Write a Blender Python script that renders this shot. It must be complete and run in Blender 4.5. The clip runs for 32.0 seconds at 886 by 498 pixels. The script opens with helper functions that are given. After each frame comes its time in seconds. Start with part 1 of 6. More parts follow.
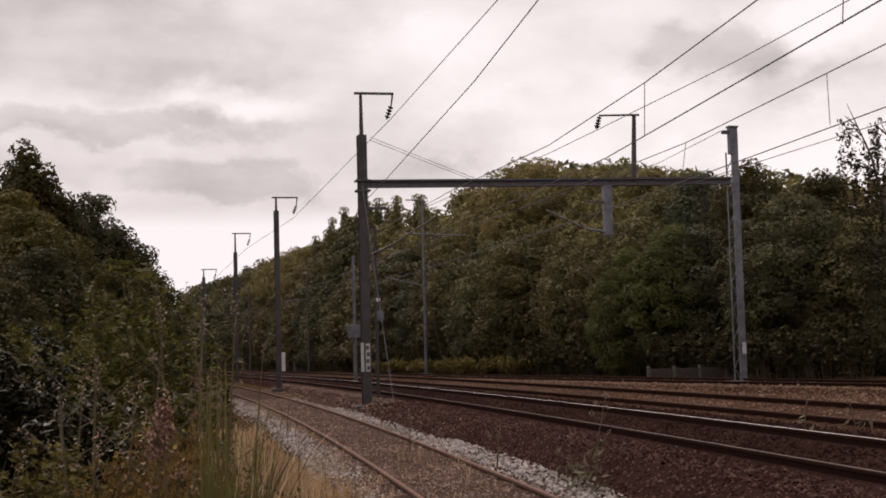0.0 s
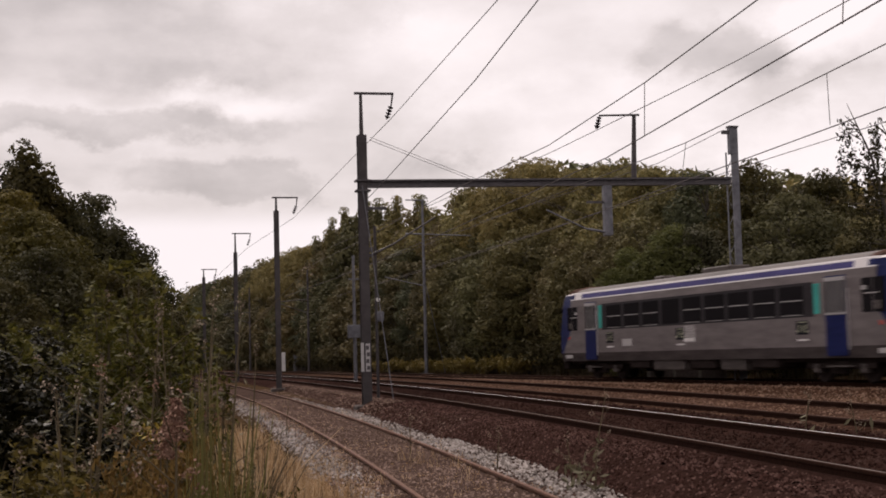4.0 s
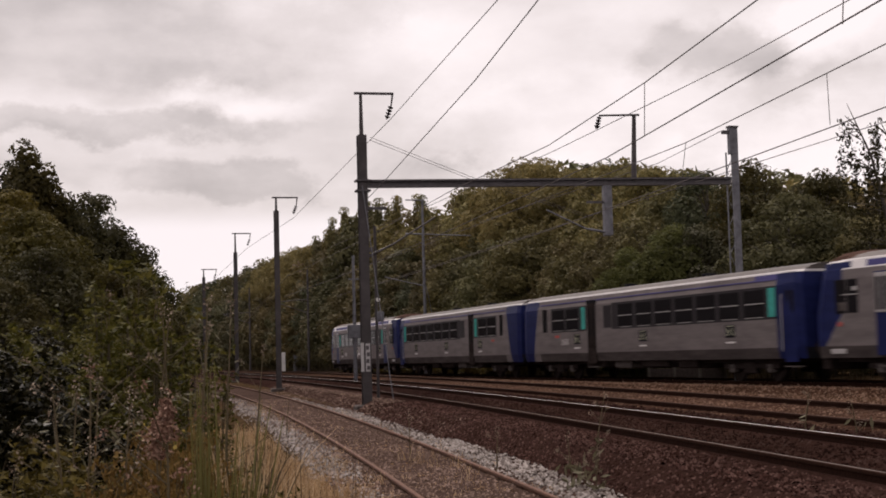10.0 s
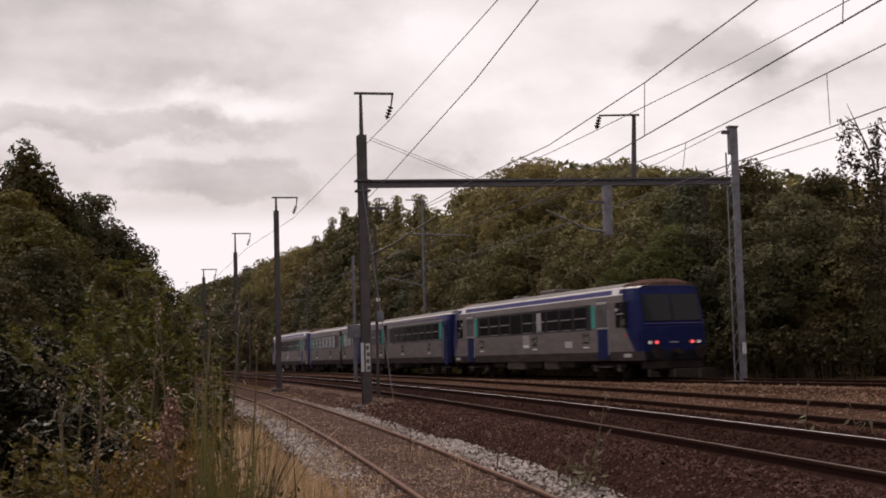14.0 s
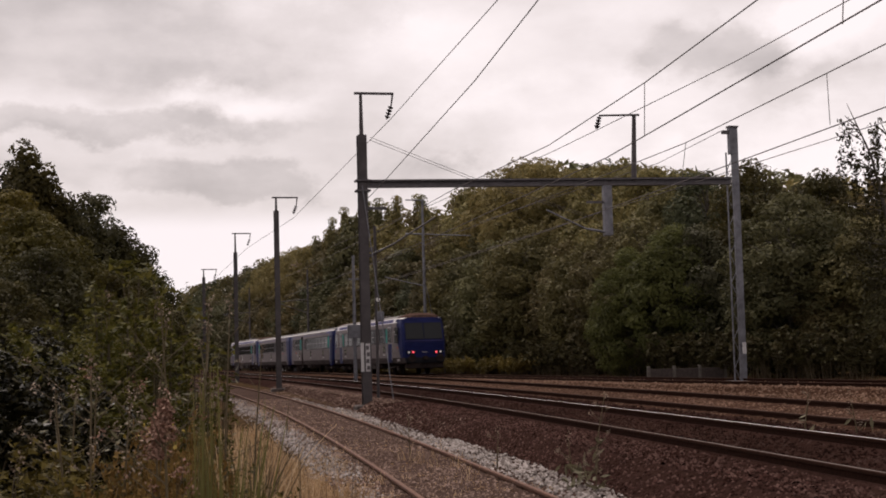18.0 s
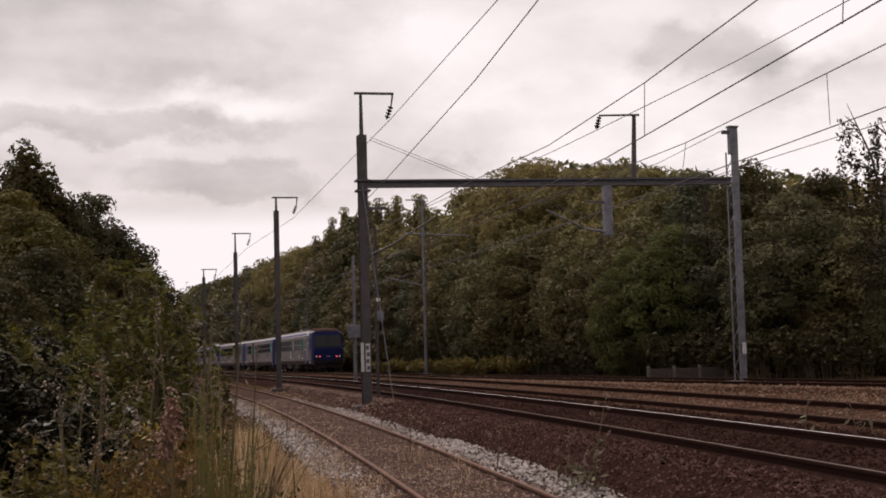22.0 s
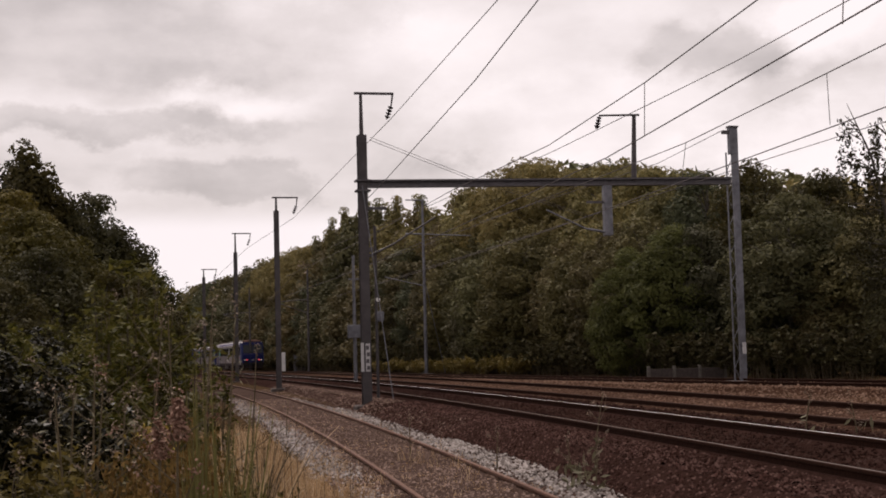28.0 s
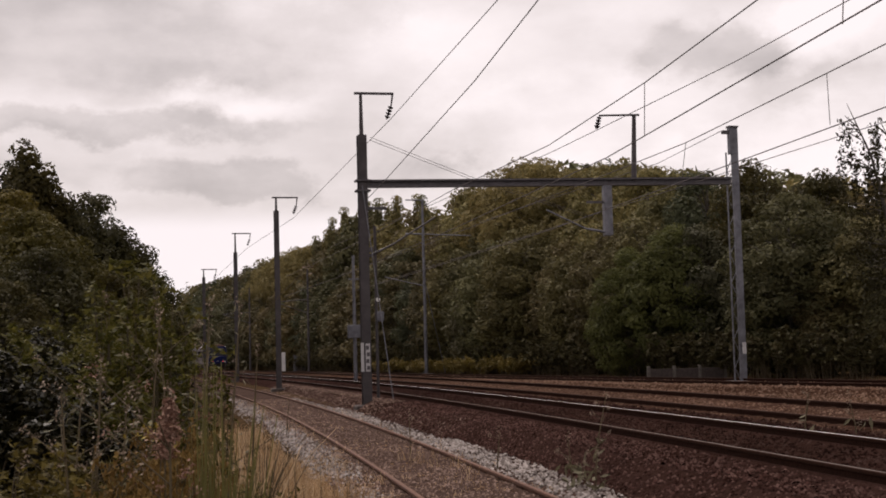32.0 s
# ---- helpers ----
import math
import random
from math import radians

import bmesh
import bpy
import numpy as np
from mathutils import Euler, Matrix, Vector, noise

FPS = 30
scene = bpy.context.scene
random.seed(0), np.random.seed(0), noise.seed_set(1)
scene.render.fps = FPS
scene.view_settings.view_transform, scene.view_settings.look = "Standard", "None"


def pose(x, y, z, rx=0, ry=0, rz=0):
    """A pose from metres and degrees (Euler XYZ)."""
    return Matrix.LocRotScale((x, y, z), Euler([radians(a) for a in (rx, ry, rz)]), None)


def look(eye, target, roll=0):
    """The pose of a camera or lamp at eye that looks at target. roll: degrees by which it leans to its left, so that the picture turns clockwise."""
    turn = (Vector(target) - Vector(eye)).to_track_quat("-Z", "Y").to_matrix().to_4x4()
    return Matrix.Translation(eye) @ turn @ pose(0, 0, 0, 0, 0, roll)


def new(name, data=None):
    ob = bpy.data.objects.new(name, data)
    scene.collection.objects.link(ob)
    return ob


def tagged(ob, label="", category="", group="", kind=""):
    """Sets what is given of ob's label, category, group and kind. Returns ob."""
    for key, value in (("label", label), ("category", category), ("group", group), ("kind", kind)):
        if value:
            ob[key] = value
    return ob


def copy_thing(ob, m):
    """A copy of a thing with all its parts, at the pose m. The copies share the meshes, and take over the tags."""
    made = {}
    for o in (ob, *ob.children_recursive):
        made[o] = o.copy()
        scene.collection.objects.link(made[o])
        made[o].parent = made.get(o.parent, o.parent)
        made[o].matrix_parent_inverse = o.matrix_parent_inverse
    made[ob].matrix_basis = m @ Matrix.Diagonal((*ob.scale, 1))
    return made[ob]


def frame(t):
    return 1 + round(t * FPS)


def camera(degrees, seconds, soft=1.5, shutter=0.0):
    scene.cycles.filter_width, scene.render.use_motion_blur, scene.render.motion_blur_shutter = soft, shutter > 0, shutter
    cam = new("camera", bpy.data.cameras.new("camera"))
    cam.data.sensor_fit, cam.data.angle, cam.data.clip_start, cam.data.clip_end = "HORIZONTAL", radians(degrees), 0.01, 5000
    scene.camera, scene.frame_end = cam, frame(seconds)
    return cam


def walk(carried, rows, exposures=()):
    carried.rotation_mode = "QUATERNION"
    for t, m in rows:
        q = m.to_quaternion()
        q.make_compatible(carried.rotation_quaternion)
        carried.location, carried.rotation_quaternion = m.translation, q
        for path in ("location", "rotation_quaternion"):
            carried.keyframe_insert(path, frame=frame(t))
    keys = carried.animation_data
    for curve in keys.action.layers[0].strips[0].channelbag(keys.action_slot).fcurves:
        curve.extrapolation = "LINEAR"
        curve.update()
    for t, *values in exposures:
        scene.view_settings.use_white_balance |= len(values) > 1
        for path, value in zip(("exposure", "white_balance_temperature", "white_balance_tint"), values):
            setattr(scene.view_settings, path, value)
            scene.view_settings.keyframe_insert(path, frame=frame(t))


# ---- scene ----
# The camera stands still on the verge beside an old siding.
EYE = (0.0, 0.0, 1.222)
AIM = (0.0, math.cos(radians(4.198)), 1.222 + math.sin(radians(4.198)))
cam = camera(34.51, 32.0, soft=1.8, shutter=0.9)
walk(cam, [(0.0, look(EYE, AIM, -1.488)), (32.0, look(EYE, AIM, -1.488))], [(0.0, 0.0, 6750, 16), (32.0, 0.0, 6750, 16)])

# ---- light: a bright overcast sky, the veiled sun ahead ----
SUN_EL, SUN_AZ = 60.0, -30.0      # degrees; azimuth from +y towards +x
world = bpy.data.worlds.new("overcast_sky")
scene.world = world
world.use_nodes = True


# heavier and lighter masses of the cloud: direction x and z, half-widths, depth, soft edge from and to
CLOUDS = ((-0.251, 0.163, 0.158, 0.0135, -0.36, 0.45, 1.1), (-0.259, 0.142, 0.119, 0.0277, -0.22, 0.3, 1.1), (-0.149, 0.123, 0.075, 0.0222, -0.26, 0.66, 1.04),
          (-0.135, 0.179, 0.075, 0.0166, 0.34, 0.2, 1.1), (-0.234, 0.221, 0.174, 0.0475, -0.3, 0.3, 1.2), (0.18, 0.2, 0.059, 0.0246, -0.36, 0.45, 1.05),
          (0.238, 0.176, 0.052, 0.0158, -0.14, 0.4, 1.1), (0.087, 0.161, 0.135, 0.0475, 0.3, 0.2, 1.2), (0.249, 0.126, 0.103, 0.0475, 0.46, 0.3, 1.2),
          (-0.016, 0.129, 0.044, 0.0119, -0.22, 0.3, 1.1), (0.018, 0.221, 0.079, 0.0277, 0.14, 0.3, 1.1), (-0.06, 0.237, 0.059, 0.0158, -0.14, 0.3, 1.1),
          (0.267, 0.214, 0.048, 0.0357, 0.3, 0.3, 1.2))


def build_sky():
    nt = world.node_tree
    nt.nodes.clear()
    N, L = nt.nodes.new, nt.links.new

    def math_(op, a, b):
        n = N("ShaderNodeMath")
        n.operation = op
        for k, v in enumerate((a, b)):
            if isinstance(v, (int, float)):
                n.inputs[k].default_value = v
            else:
                L(v, n.inputs[k])
        return n.outputs["Value"]

    def ranged(v, lo, hi, out_lo, out_hi, kind="SMOOTHSTEP"):
        n = N("ShaderNodeMapRange")
        n.interpolation_type = kind
        for key, q in (("From Min", lo), ("From Max", hi), ("To Min", out_lo), ("To Max", out_hi)):
            n.inputs[key].default_value = q
        L(v, n.inputs["Value"])
        return n.outputs["Result"]

    def cloud_noise(scale, detail, rough, place, stretch):
        mp = N("ShaderNodeMapping")
        mp.inputs["Scale"].default_value, mp.inputs["Location"].default_value = stretch, place
        L(co.outputs["Generated"], mp.inputs["Vector"])
        n = N("ShaderNodeTexNoise")
        n.inputs["Scale"].default_value, n.inputs["Detail"].default_value, n.inputs["Roughness"].default_value = scale, detail, rough
        L(mp.outputs["Vector"], n.inputs["Vector"])
        return n

    out, bg = N("ShaderNodeOutputWorld"), N("ShaderNodeBackground")
    sky = N("ShaderNodeTexSky")
    sky.sky_type, sky.sun_disc = "NISHITA", False
    sky.sun_elevation, sky.sun_rotation = radians(SUN_EL), radians(SUN_AZ)
    sky.altitude, sky.dust_density = 60, 2.0
    co = N("ShaderNodeTexCoord")
    streaks = cloud_noise(5.5, 7.0, 0.5, (1.85, 0.1, 0.62), (1.0, 1.0, 2.6)).outputs["Fac"]
    puffs = cloud_noise(15.0, 9.0, 0.60, (0.3, 0.7, 0.2), (1.0, 1.0, 1.5))
    # cloud masses drift in the streaky deck; their edges are broken up by the puffs
    off = N("ShaderNodeVectorMath")
    off.operation = "MULTIPLY_ADD"
    off.inputs[1].default_value, off.inputs[2].default_value = (0.13, 0.0, 0.060), (-0.065, 0.0, -0.030)
    L(puffs.outputs["Color"], off.inputs[0])
    warp = N("ShaderNodeVectorMath")
    warp.operation = "ADD"
    L(co.outputs["Generated"], warp.inputs[0])
    L(off.outputs["Vector"], warp.inputs[1])
    value = math_("ADD", ranged(streaks, 0.34, 0.66, 0.46, 0.80), ranged(puffs.outputs["Fac"], 0.3, 0.7, -0.09, 0.09, "LINEAR"))
    for x, z, rx, rz, deep, soft0, soft1 in CLOUDS:
        d = N("ShaderNodeVectorMath")
        d.operation = "SUBTRACT"
        L(warp.outputs["Vector"], d.inputs[0])
        d.inputs[1].default_value = (x, 0, z)
        q = N("ShaderNodeVectorMath")
        q.operation = "MULTIPLY"
        L(d.outputs["Vector"], q.inputs[0])
        q.inputs[1].default_value = (1 / rx, 0, 1 / rz)
        ln = N("ShaderNodeVectorMath")
        ln.operation = "LENGTH"
        L(q.outputs["Vector"], ln.inputs[0])
        value = math_("ADD", value, ranged(ln.outputs["Value"], soft0, soft1, deep, 0.0))
    ramp = N("ShaderNodeValToRGB")
    e = ramp.color_ramp.elements
    e[0].position, e[0].color = 0.0, (0.42, 0.395, 0.388, 1)
    e[1].position, e[1].color = 1.0, (1.03, 0.98, 0.985, 1)
    mid = e.new(0.5)
    mid.color = (0.76, 0.715, 0.706, 1)
    L(value, ramp.inputs["Fac"])
    # thin places of the cloud let a little of the blue through
    mix = N("ShaderNodeMixRGB")
    mix.inputs["Fac"].default_value = 0.05
    gain = N("ShaderNodeMixRGB")
    gain.blend_type = "MULTIPLY"
    gain.inputs["Fac"].default_value = 1.0
    gain.inputs["Color2"].default_value = (0.1, 0.1, 0.1, 1)
    L(sky.outputs["Color"], gain.inputs["Color1"])
    L(ramp.outputs["Color"], mix.inputs["Color1"])
    L(gain.outputs["Color"], mix.inputs["Color2"])
    # an overcast sky is brightest overhead; under the deck it is pale towards the horizon
    sep = N("ShaderNodeSeparateXYZ")
    L(co.outputs["Generated"], sep.inputs["Vector"])
    pale = N("ShaderNodeMixRGB")
    pale.inputs["Color2"].default_value = (0.97, 0.93, 0.95, 1)
    L(ranged(sep.outputs["Z"], 0.088, 0.108, 0.95, 0.0), pale.inputs["Fac"])
    L(mix.outputs["Color"], pale.inputs["Color1"])
    L(pale.outputs["Color"], bg.inputs["Color"])
    # and heavier on the side away from the sun
    dot = N("ShaderNodeVectorMath")
    dot.operation = "DOT_PRODUCT"
    dot.inputs[1].default_value = (math.sin(radians(SUN_AZ)), math.cos(radians(SUN_AZ)), 0)
    L(co.outputs["Generated"], dot.inputs[0])
    L(math_("MULTIPLY", ranged(sep.outputs["Z"], 0.28, 1.0, 1.0, 1.25), ranged(dot.outputs["Value"], -0.6, 0.7, 0.97, 1.0)), bg.inputs["Strength"])
    L(bg.outputs["Background"], out.inputs["Surface"])


build_sky()
sun = new("sun", bpy.data.lights.new("sun", "SUN"))
sun.data.energy, sun.data.angle, sun.data.color = 2.2, radians(14), (1.0, 0.93, 0.86)
sun.matrix_world = look((0, 0, 0), (-math.sin(radians(SUN_AZ)) * math.cos(radians(SUN_EL)), -math.cos(radians(SUN_AZ)) * math.cos(radians(SUN_EL)), -math.sin(radians(SUN_EL))))

# ---- materials ----
def material(name, build):
    m = bpy.data.materials.new(name)
    m.use_nodes = True
    nt = m.node_tree
    build(nt, nt.nodes["Principled BSDF"])
    return m


def noise_mix(nt, scale, stops, detail=6.0, rough=0.6, coords="Object", stretch=(1, 1, 1)):
    """Colour from a noise ramp."""
    co = nt.nodes.new("ShaderNodeTexCoord")
    mp = nt.nodes.new("ShaderNodeMapping")
    mp.inputs["Scale"].default_value = stretch
    nt.links.new(co.outputs[coords], mp.inputs["Vector"])
    n = nt.nodes.new("ShaderNodeTexNoise")
    n.inputs["Scale"].default_value, n.inputs["Detail"].default_value, n.inputs["Roughness"].default_value = scale, detail, rough
    nt.links.new(mp.outputs["Vector"], n.inputs["Vector"])
    r = nt.nodes.new("ShaderNodeValToRGB")
    el = r.color_ramp.elements
    while len(el) < len(stops):
        el.new(0.5)
    for k, (pos, col) in enumerate(stops):
        el[k].position, el[k].color = pos, (*col, 1)
    nt.links.new(n.outputs["Fac"], r.inputs["Fac"])
    return r.outputs["Color"], n.outputs["Fac"]


def mul(nt, a, b, fac=1.0):
    m = nt.nodes.new("ShaderNodeMixRGB")
    m.blend_type = "MULTIPLY"
    m.inputs["Fac"].default_value = fac
    nt.links.new(a, m.inputs["Color1"])
    nt.links.new(b, m.inputs["Color2"])
    return m.outputs["Color"]


def bump(nt, bsdf, height, strength, distance=0.02):
    b = nt.nodes.new("ShaderNodeBump")
    b.inputs["Strength"].default_value, b.inputs["Distance"].default_value = strength, distance
    nt.links.new(height, b.inputs["Height"])
    nt.links.new(b.outputs["Normal"], bsdf.inputs["Normal"])


def noisy(name, c0, c1, scale, rough=0.8, metal=0.0, bump_s=0.2, bump_d=0.01, big=None, spec=0.5, coords="Object"):
    def build(nt, b):
        col, f = noise_mix(nt, scale, [(0.3, c0), (0.7, c1)], coords=coords)
        if big:
            col2, _ = noise_mix(nt, big, [(0.3, (0.6, 0.6, 0.6)), (0.65, (1, 1, 1))], 3.0, coords=coords)
            col = mul(nt, col, col2)
        nt.links.new(col, b.inputs["Base Color"])
        b.inputs["Roughness"].default_value, b.inputs["Metallic"].default_value = rough, metal
        b.inputs["Specular IOR Level"].default_value = spec
        if bump_s:
            bump(nt, b, f, bump_s, bump_d)
    return material(name, build)


def varied(name, cols, rough=0.7, island=True, spec=0.3, lum=0.35, trans=0.0, plants=False):
    """A colour that varies from piece to piece; leaves let some light through."""
    def build(nt, b):
        if island:
            g = nt.nodes.new("ShaderNodeNewGeometry")
            rnd = g.outputs["Random Per Island"]
        else:
            g = nt.nodes.new("ShaderNodeObjectInfo")
            rnd = g.outputs["Random"]
        r = nt.nodes.new("ShaderNodeValToRGB")
        el = r.color_ramp.elements
        while len(el) < len(cols):
            el.new(0.5)
        for k, c in enumerate(cols):
            el[k].position, el[k].color = k / (len(cols) - 1), (*c, 1)
        nt.links.new(rnd, r.inputs["Fac"])
        col = r.outputs["Color"]
        col2, _ = noise_mix(nt, 0.35 if island else 6.0, [(0.3, (1 - lum,) * 3), (0.7, (1 + lum * 0.4,) * 3)], 4.0)
        col = mul(nt, col, col2)
        if plants:                        # one plant is yellower or darker than the next
            info = nt.nodes.new("ShaderNodeObjectInfo")
            own = nt.nodes.new("ShaderNodeValToRGB")
            ends = own.color_ramp.elements
            ends[0].color, ends[1].color = (0.62, 0.72, 0.80, 1), (1.22, 1.10, 0.92, 1)
            nt.links.new(info.outputs["Random"], own.inputs["Fac"])
            col = mul(nt, col, own.outputs["Color"])
        nt.links.new(col, b.inputs["Base Color"])
        b.inputs["Roughness"].default_value, b.inputs["Specular IOR Level"].default_value = rough, spec
        if trans:
            t = nt.nodes.new("ShaderNodeBsdfTranslucent")
            nt.links.new(col, t.inputs["Color"])
            mx = nt.nodes.new("ShaderNodeMixShader")
            mx.inputs["Fac"].default_value = trans
            nt.links.new(b.outputs["BSDF"], mx.inputs[1])
            nt.links.new(t.outputs["BSDF"], mx.inputs[2])
            nt.links.new(mx.outputs["Shader"], nt.nodes["Material Output"].inputs["Surface"])
    return material(name, build)


M_GROUND = noisy("earth_and_litter", (0.035, 0.022, 0.013), (0.085, 0.055, 0.030), 3.0, 0.95, bump_s=0.5, bump_d=0.05, big=0.15, spec=0.0)
M_BALLAST = noisy("rusty_ballast", (0.02091, 0.01067, 0.008642), (0.04953, 0.02721, 0.02269), 18.0, 0.95, bump_s=0.9, bump_d=0.04, big=0.4, spec=0.0)
M_BED_BROWN = noisy("brown_ballast", (0.028, 0.0145, 0.0095), (0.068, 0.037, 0.025), 18.0, 0.95, bump_s=0.9, bump_d=0.04, big=0.4, spec=0.0)
M_STONE = varied("ballast_stone", [(0.01435, 0.006916, 0.005665), (0.02985, 0.01499, 0.01229), (0.04936, 0.02536, 0.02146), (0.09752, 0.05763, 0.04942), (0.02066, 0.01015, 0.008437)], 0.9, spec=0.0)
M_STONE_SOOT = varied("sooty_ballast_stone", [(0.0085, 0.0042, 0.0035), (0.0165, 0.0085, 0.0072), (0.028, 0.0145, 0.012), (0.052, 0.032, 0.027)], 0.9, spec=0.0)
M_BED_SIDING = noisy("grey_brown_siding_bed", (0.04069, 0.02585, 0.02063), (0.09975, 0.06698, 0.05625), 18.0, 0.95, bump_s=0.9, bump_d=0.04, big=0.6, spec=0.0)
M_STONE_S = varied("grey_brown_stone", [(0.03736, 0.02277, 0.01612), (0.07748, 0.04933, 0.03763), (0.1245, 0.08475, 0.0672), (0.2214, 0.1581, 0.1344), (0.05257, 0.03036, 0.02284)], 0.9, spec=0.0)
M_STONE_T = varied("far_ballast_stone", [(0.043, 0.023, 0.015), (0.10, 0.057, 0.038), (0.17, 0.112, 0.084), (0.065, 0.036, 0.024)], 0.9, spec=0.0)
M_GRAVEL = varied("pale_gravel_stone", [(0.0516, 0.0387, 0.03268), (0.172, 0.1419, 0.129), (0.2924, 0.258, 0.2408), (0.0946, 0.0731, 0.06192)], 0.85, spec=0.3)
M_SLEEPER = varied("oak_sleeper", [(0.035, 0.019, 0.014), (0.07, 0.04, 0.03), (0.05, 0.03, 0.022)], 0.9, island=False, spec=0.0)
M_RAIL_SIDE = noisy("rusty_rail_web", (0.01512, 0.006804, 0.004536), (0.03326, 0.01562, 0.01058), 25.0, 0.9, bump_s=0.3, bump_d=0.004, spec=0.03)
M_RAIL_TOP = noisy("polished_rail_head", (0.80, 0.76, 0.76), (0.90, 0.86, 0.86), 4.0, 0.5, 1.0, bump_s=0.02)
M_RAIL_WORN = noisy("worn_rail_head", (0.10, 0.075, 0.066), (0.17, 0.135, 0.12), 4.0, 0.6, 0.5, bump_s=0.02)
M_RAIL_DULL = noisy("dull_rail_head", (0.05, 0.028, 0.02), (0.10, 0.06, 0.045), 6.0, 0.75, 0.0, bump_s=0.05, spec=0.1)
M_RAIL_RUST = noisy("rusty_rail_head", (0.062, 0.023, 0.0105), (0.125, 0.049, 0.023), 12.0, 0.85, 0.0, bump_s=0.2, bump_d=0.003)
M_STEEL = noisy("weathered_galvanised_steel", (0.10, 0.10, 0.115), (0.20, 0.20, 0.225), 5.0, 0.55, 0.5, bump_s=0.1, bump_d=0.003, big=0.6)
M_DARKSTEEL = noisy("dark_painted_steel", (0.045, 0.040, 0.044), (0.095, 0.085, 0.092), 6.0, 0.6, 0.2, bump_s=0.1, bump_d=0.003)
M_WIRE = noisy("weathered_copper_wire", (0.0675, 0.06, 0.06), (0.12, 0.105, 0.105), 9.0, 0.8, 0.0, bump_s=0, spec=0.1)
M_INSUL = noisy("brown_glass_insulator", (0.03, 0.025, 0.03), (0.07, 0.06, 0.07), 20.0, 0.2, bump_s=0)
M_BARK = noisy("bark", (0.03, 0.024, 0.02), (0.09, 0.075, 0.06), 12.0, 0.95, bump_s=0.6, bump_d=0.02)
M_CONCRETE = noisy("old_concrete", (0.20, 0.19, 0.18), (0.36, 0.34, 0.32), 10.0, 0.9, bump_s=0.3, bump_d=0.006, big=1.0)
M_WHITE = noisy("white_enamel", (0.55, 0.54, 0.54), (0.75, 0.74, 0.73), 6.0, 0.4, bump_s=0)

# ---- helpers for meshes ----
def mesh_object(name, verts, faces, mat, smooth=False, slots=None):
    me = bpy.data.meshes.new(name)
    me.from_pydata([tuple(map(float, v)) for v in verts] if not isinstance(verts, list) else verts, [], faces)
    for m in (mat if isinstance(mat, (list, tuple)) else [mat]):
        me.materials.append(m)
    if slots is not None:
        me.polygons.foreach_set("material_index", slots)
    if smooth:
        me.polygons.foreach_set("use_smooth", [True] * len(me.polygons))
    me.update()
    return new(name, me)


def part(name, bm, mat, parent=None, label=""):
    me = bpy.data.meshes.new(name)
    bm.to_mesh(me)
    bm.free()
    for m in (mat if isinstance(mat, (list, tuple)) else [mat]):
        me.materials.append(m)
    ob = new(name, me)
    ob.parent = parent
    if label:
        ob["label"] = label
    return ob


def share(name, me, parent, m, label=""):
    """One more piece on a mesh that is there already."""
    ob = new(name, me)
    ob.parent = parent
    ob.matrix_basis = m
    if label:
        ob["label"] = label
    return ob


def add_box(bm, x0, x1, y0, y1, z0, z1, m=None, bevel=0.0):
    r = bmesh.ops.create_cube(bm, size=1.0)
    v = r["verts"]
    bmesh.ops.scale(bm, vec=(x1 - x0, y1 - y0, z1 - z0), verts=v)
    bmesh.ops.translate(bm, vec=((x0 + x1) / 2, (y0 + y1) / 2, (z0 + z1) / 2), verts=v)
    if bevel:
        ed = list({e for w in v for e in w.link_edges})
        rr = bmesh.ops.bevel(bm, geom=ed, offset=bevel, segments=1, affect="EDGES")
        v = list({w for f in rr["faces"] for w in f.verts} | {w for w in v if w.is_valid})
    if m is not None:
        bmesh.ops.transform(bm, matrix=m, verts=v)
    return bm


def box(x0, x1, y0, y1, z0, z1, bevel=0.0):
    return add_box(bmesh.new(), x0, x1, y0, y1, z0, z1, None, bevel)


def add_rod(bm, a, b, r0, r1=None, seg=8):
    a, b = Vector(a), Vector(b)
    r1 = r0 if r1 is None else r1
    d = b - a
    m = Matrix.Translation((a + b) / 2) @ d.to_track_quat("Z", "Y").to_matrix().to_4x4()
    bmesh.ops.create_cone(bm, cap_ends=True, segments=seg, radius1=r0, radius2=r1, depth=d.length, matrix=m)
    return bm


def rod(a, b, r0, r1=None, seg=8):
    return add_rod(bmesh.new(), a, b, r0, r1, seg)


def thing(name, x=0, y=0, z=0, rz=0, label="", category="", group="", kind=""):
    ob = new(name)
    ob.empty_display_size = 0.2
    ob.matrix_basis = pose(x, y, z, 0, 0, rz)
    return tagged(ob, label, category, group, kind)


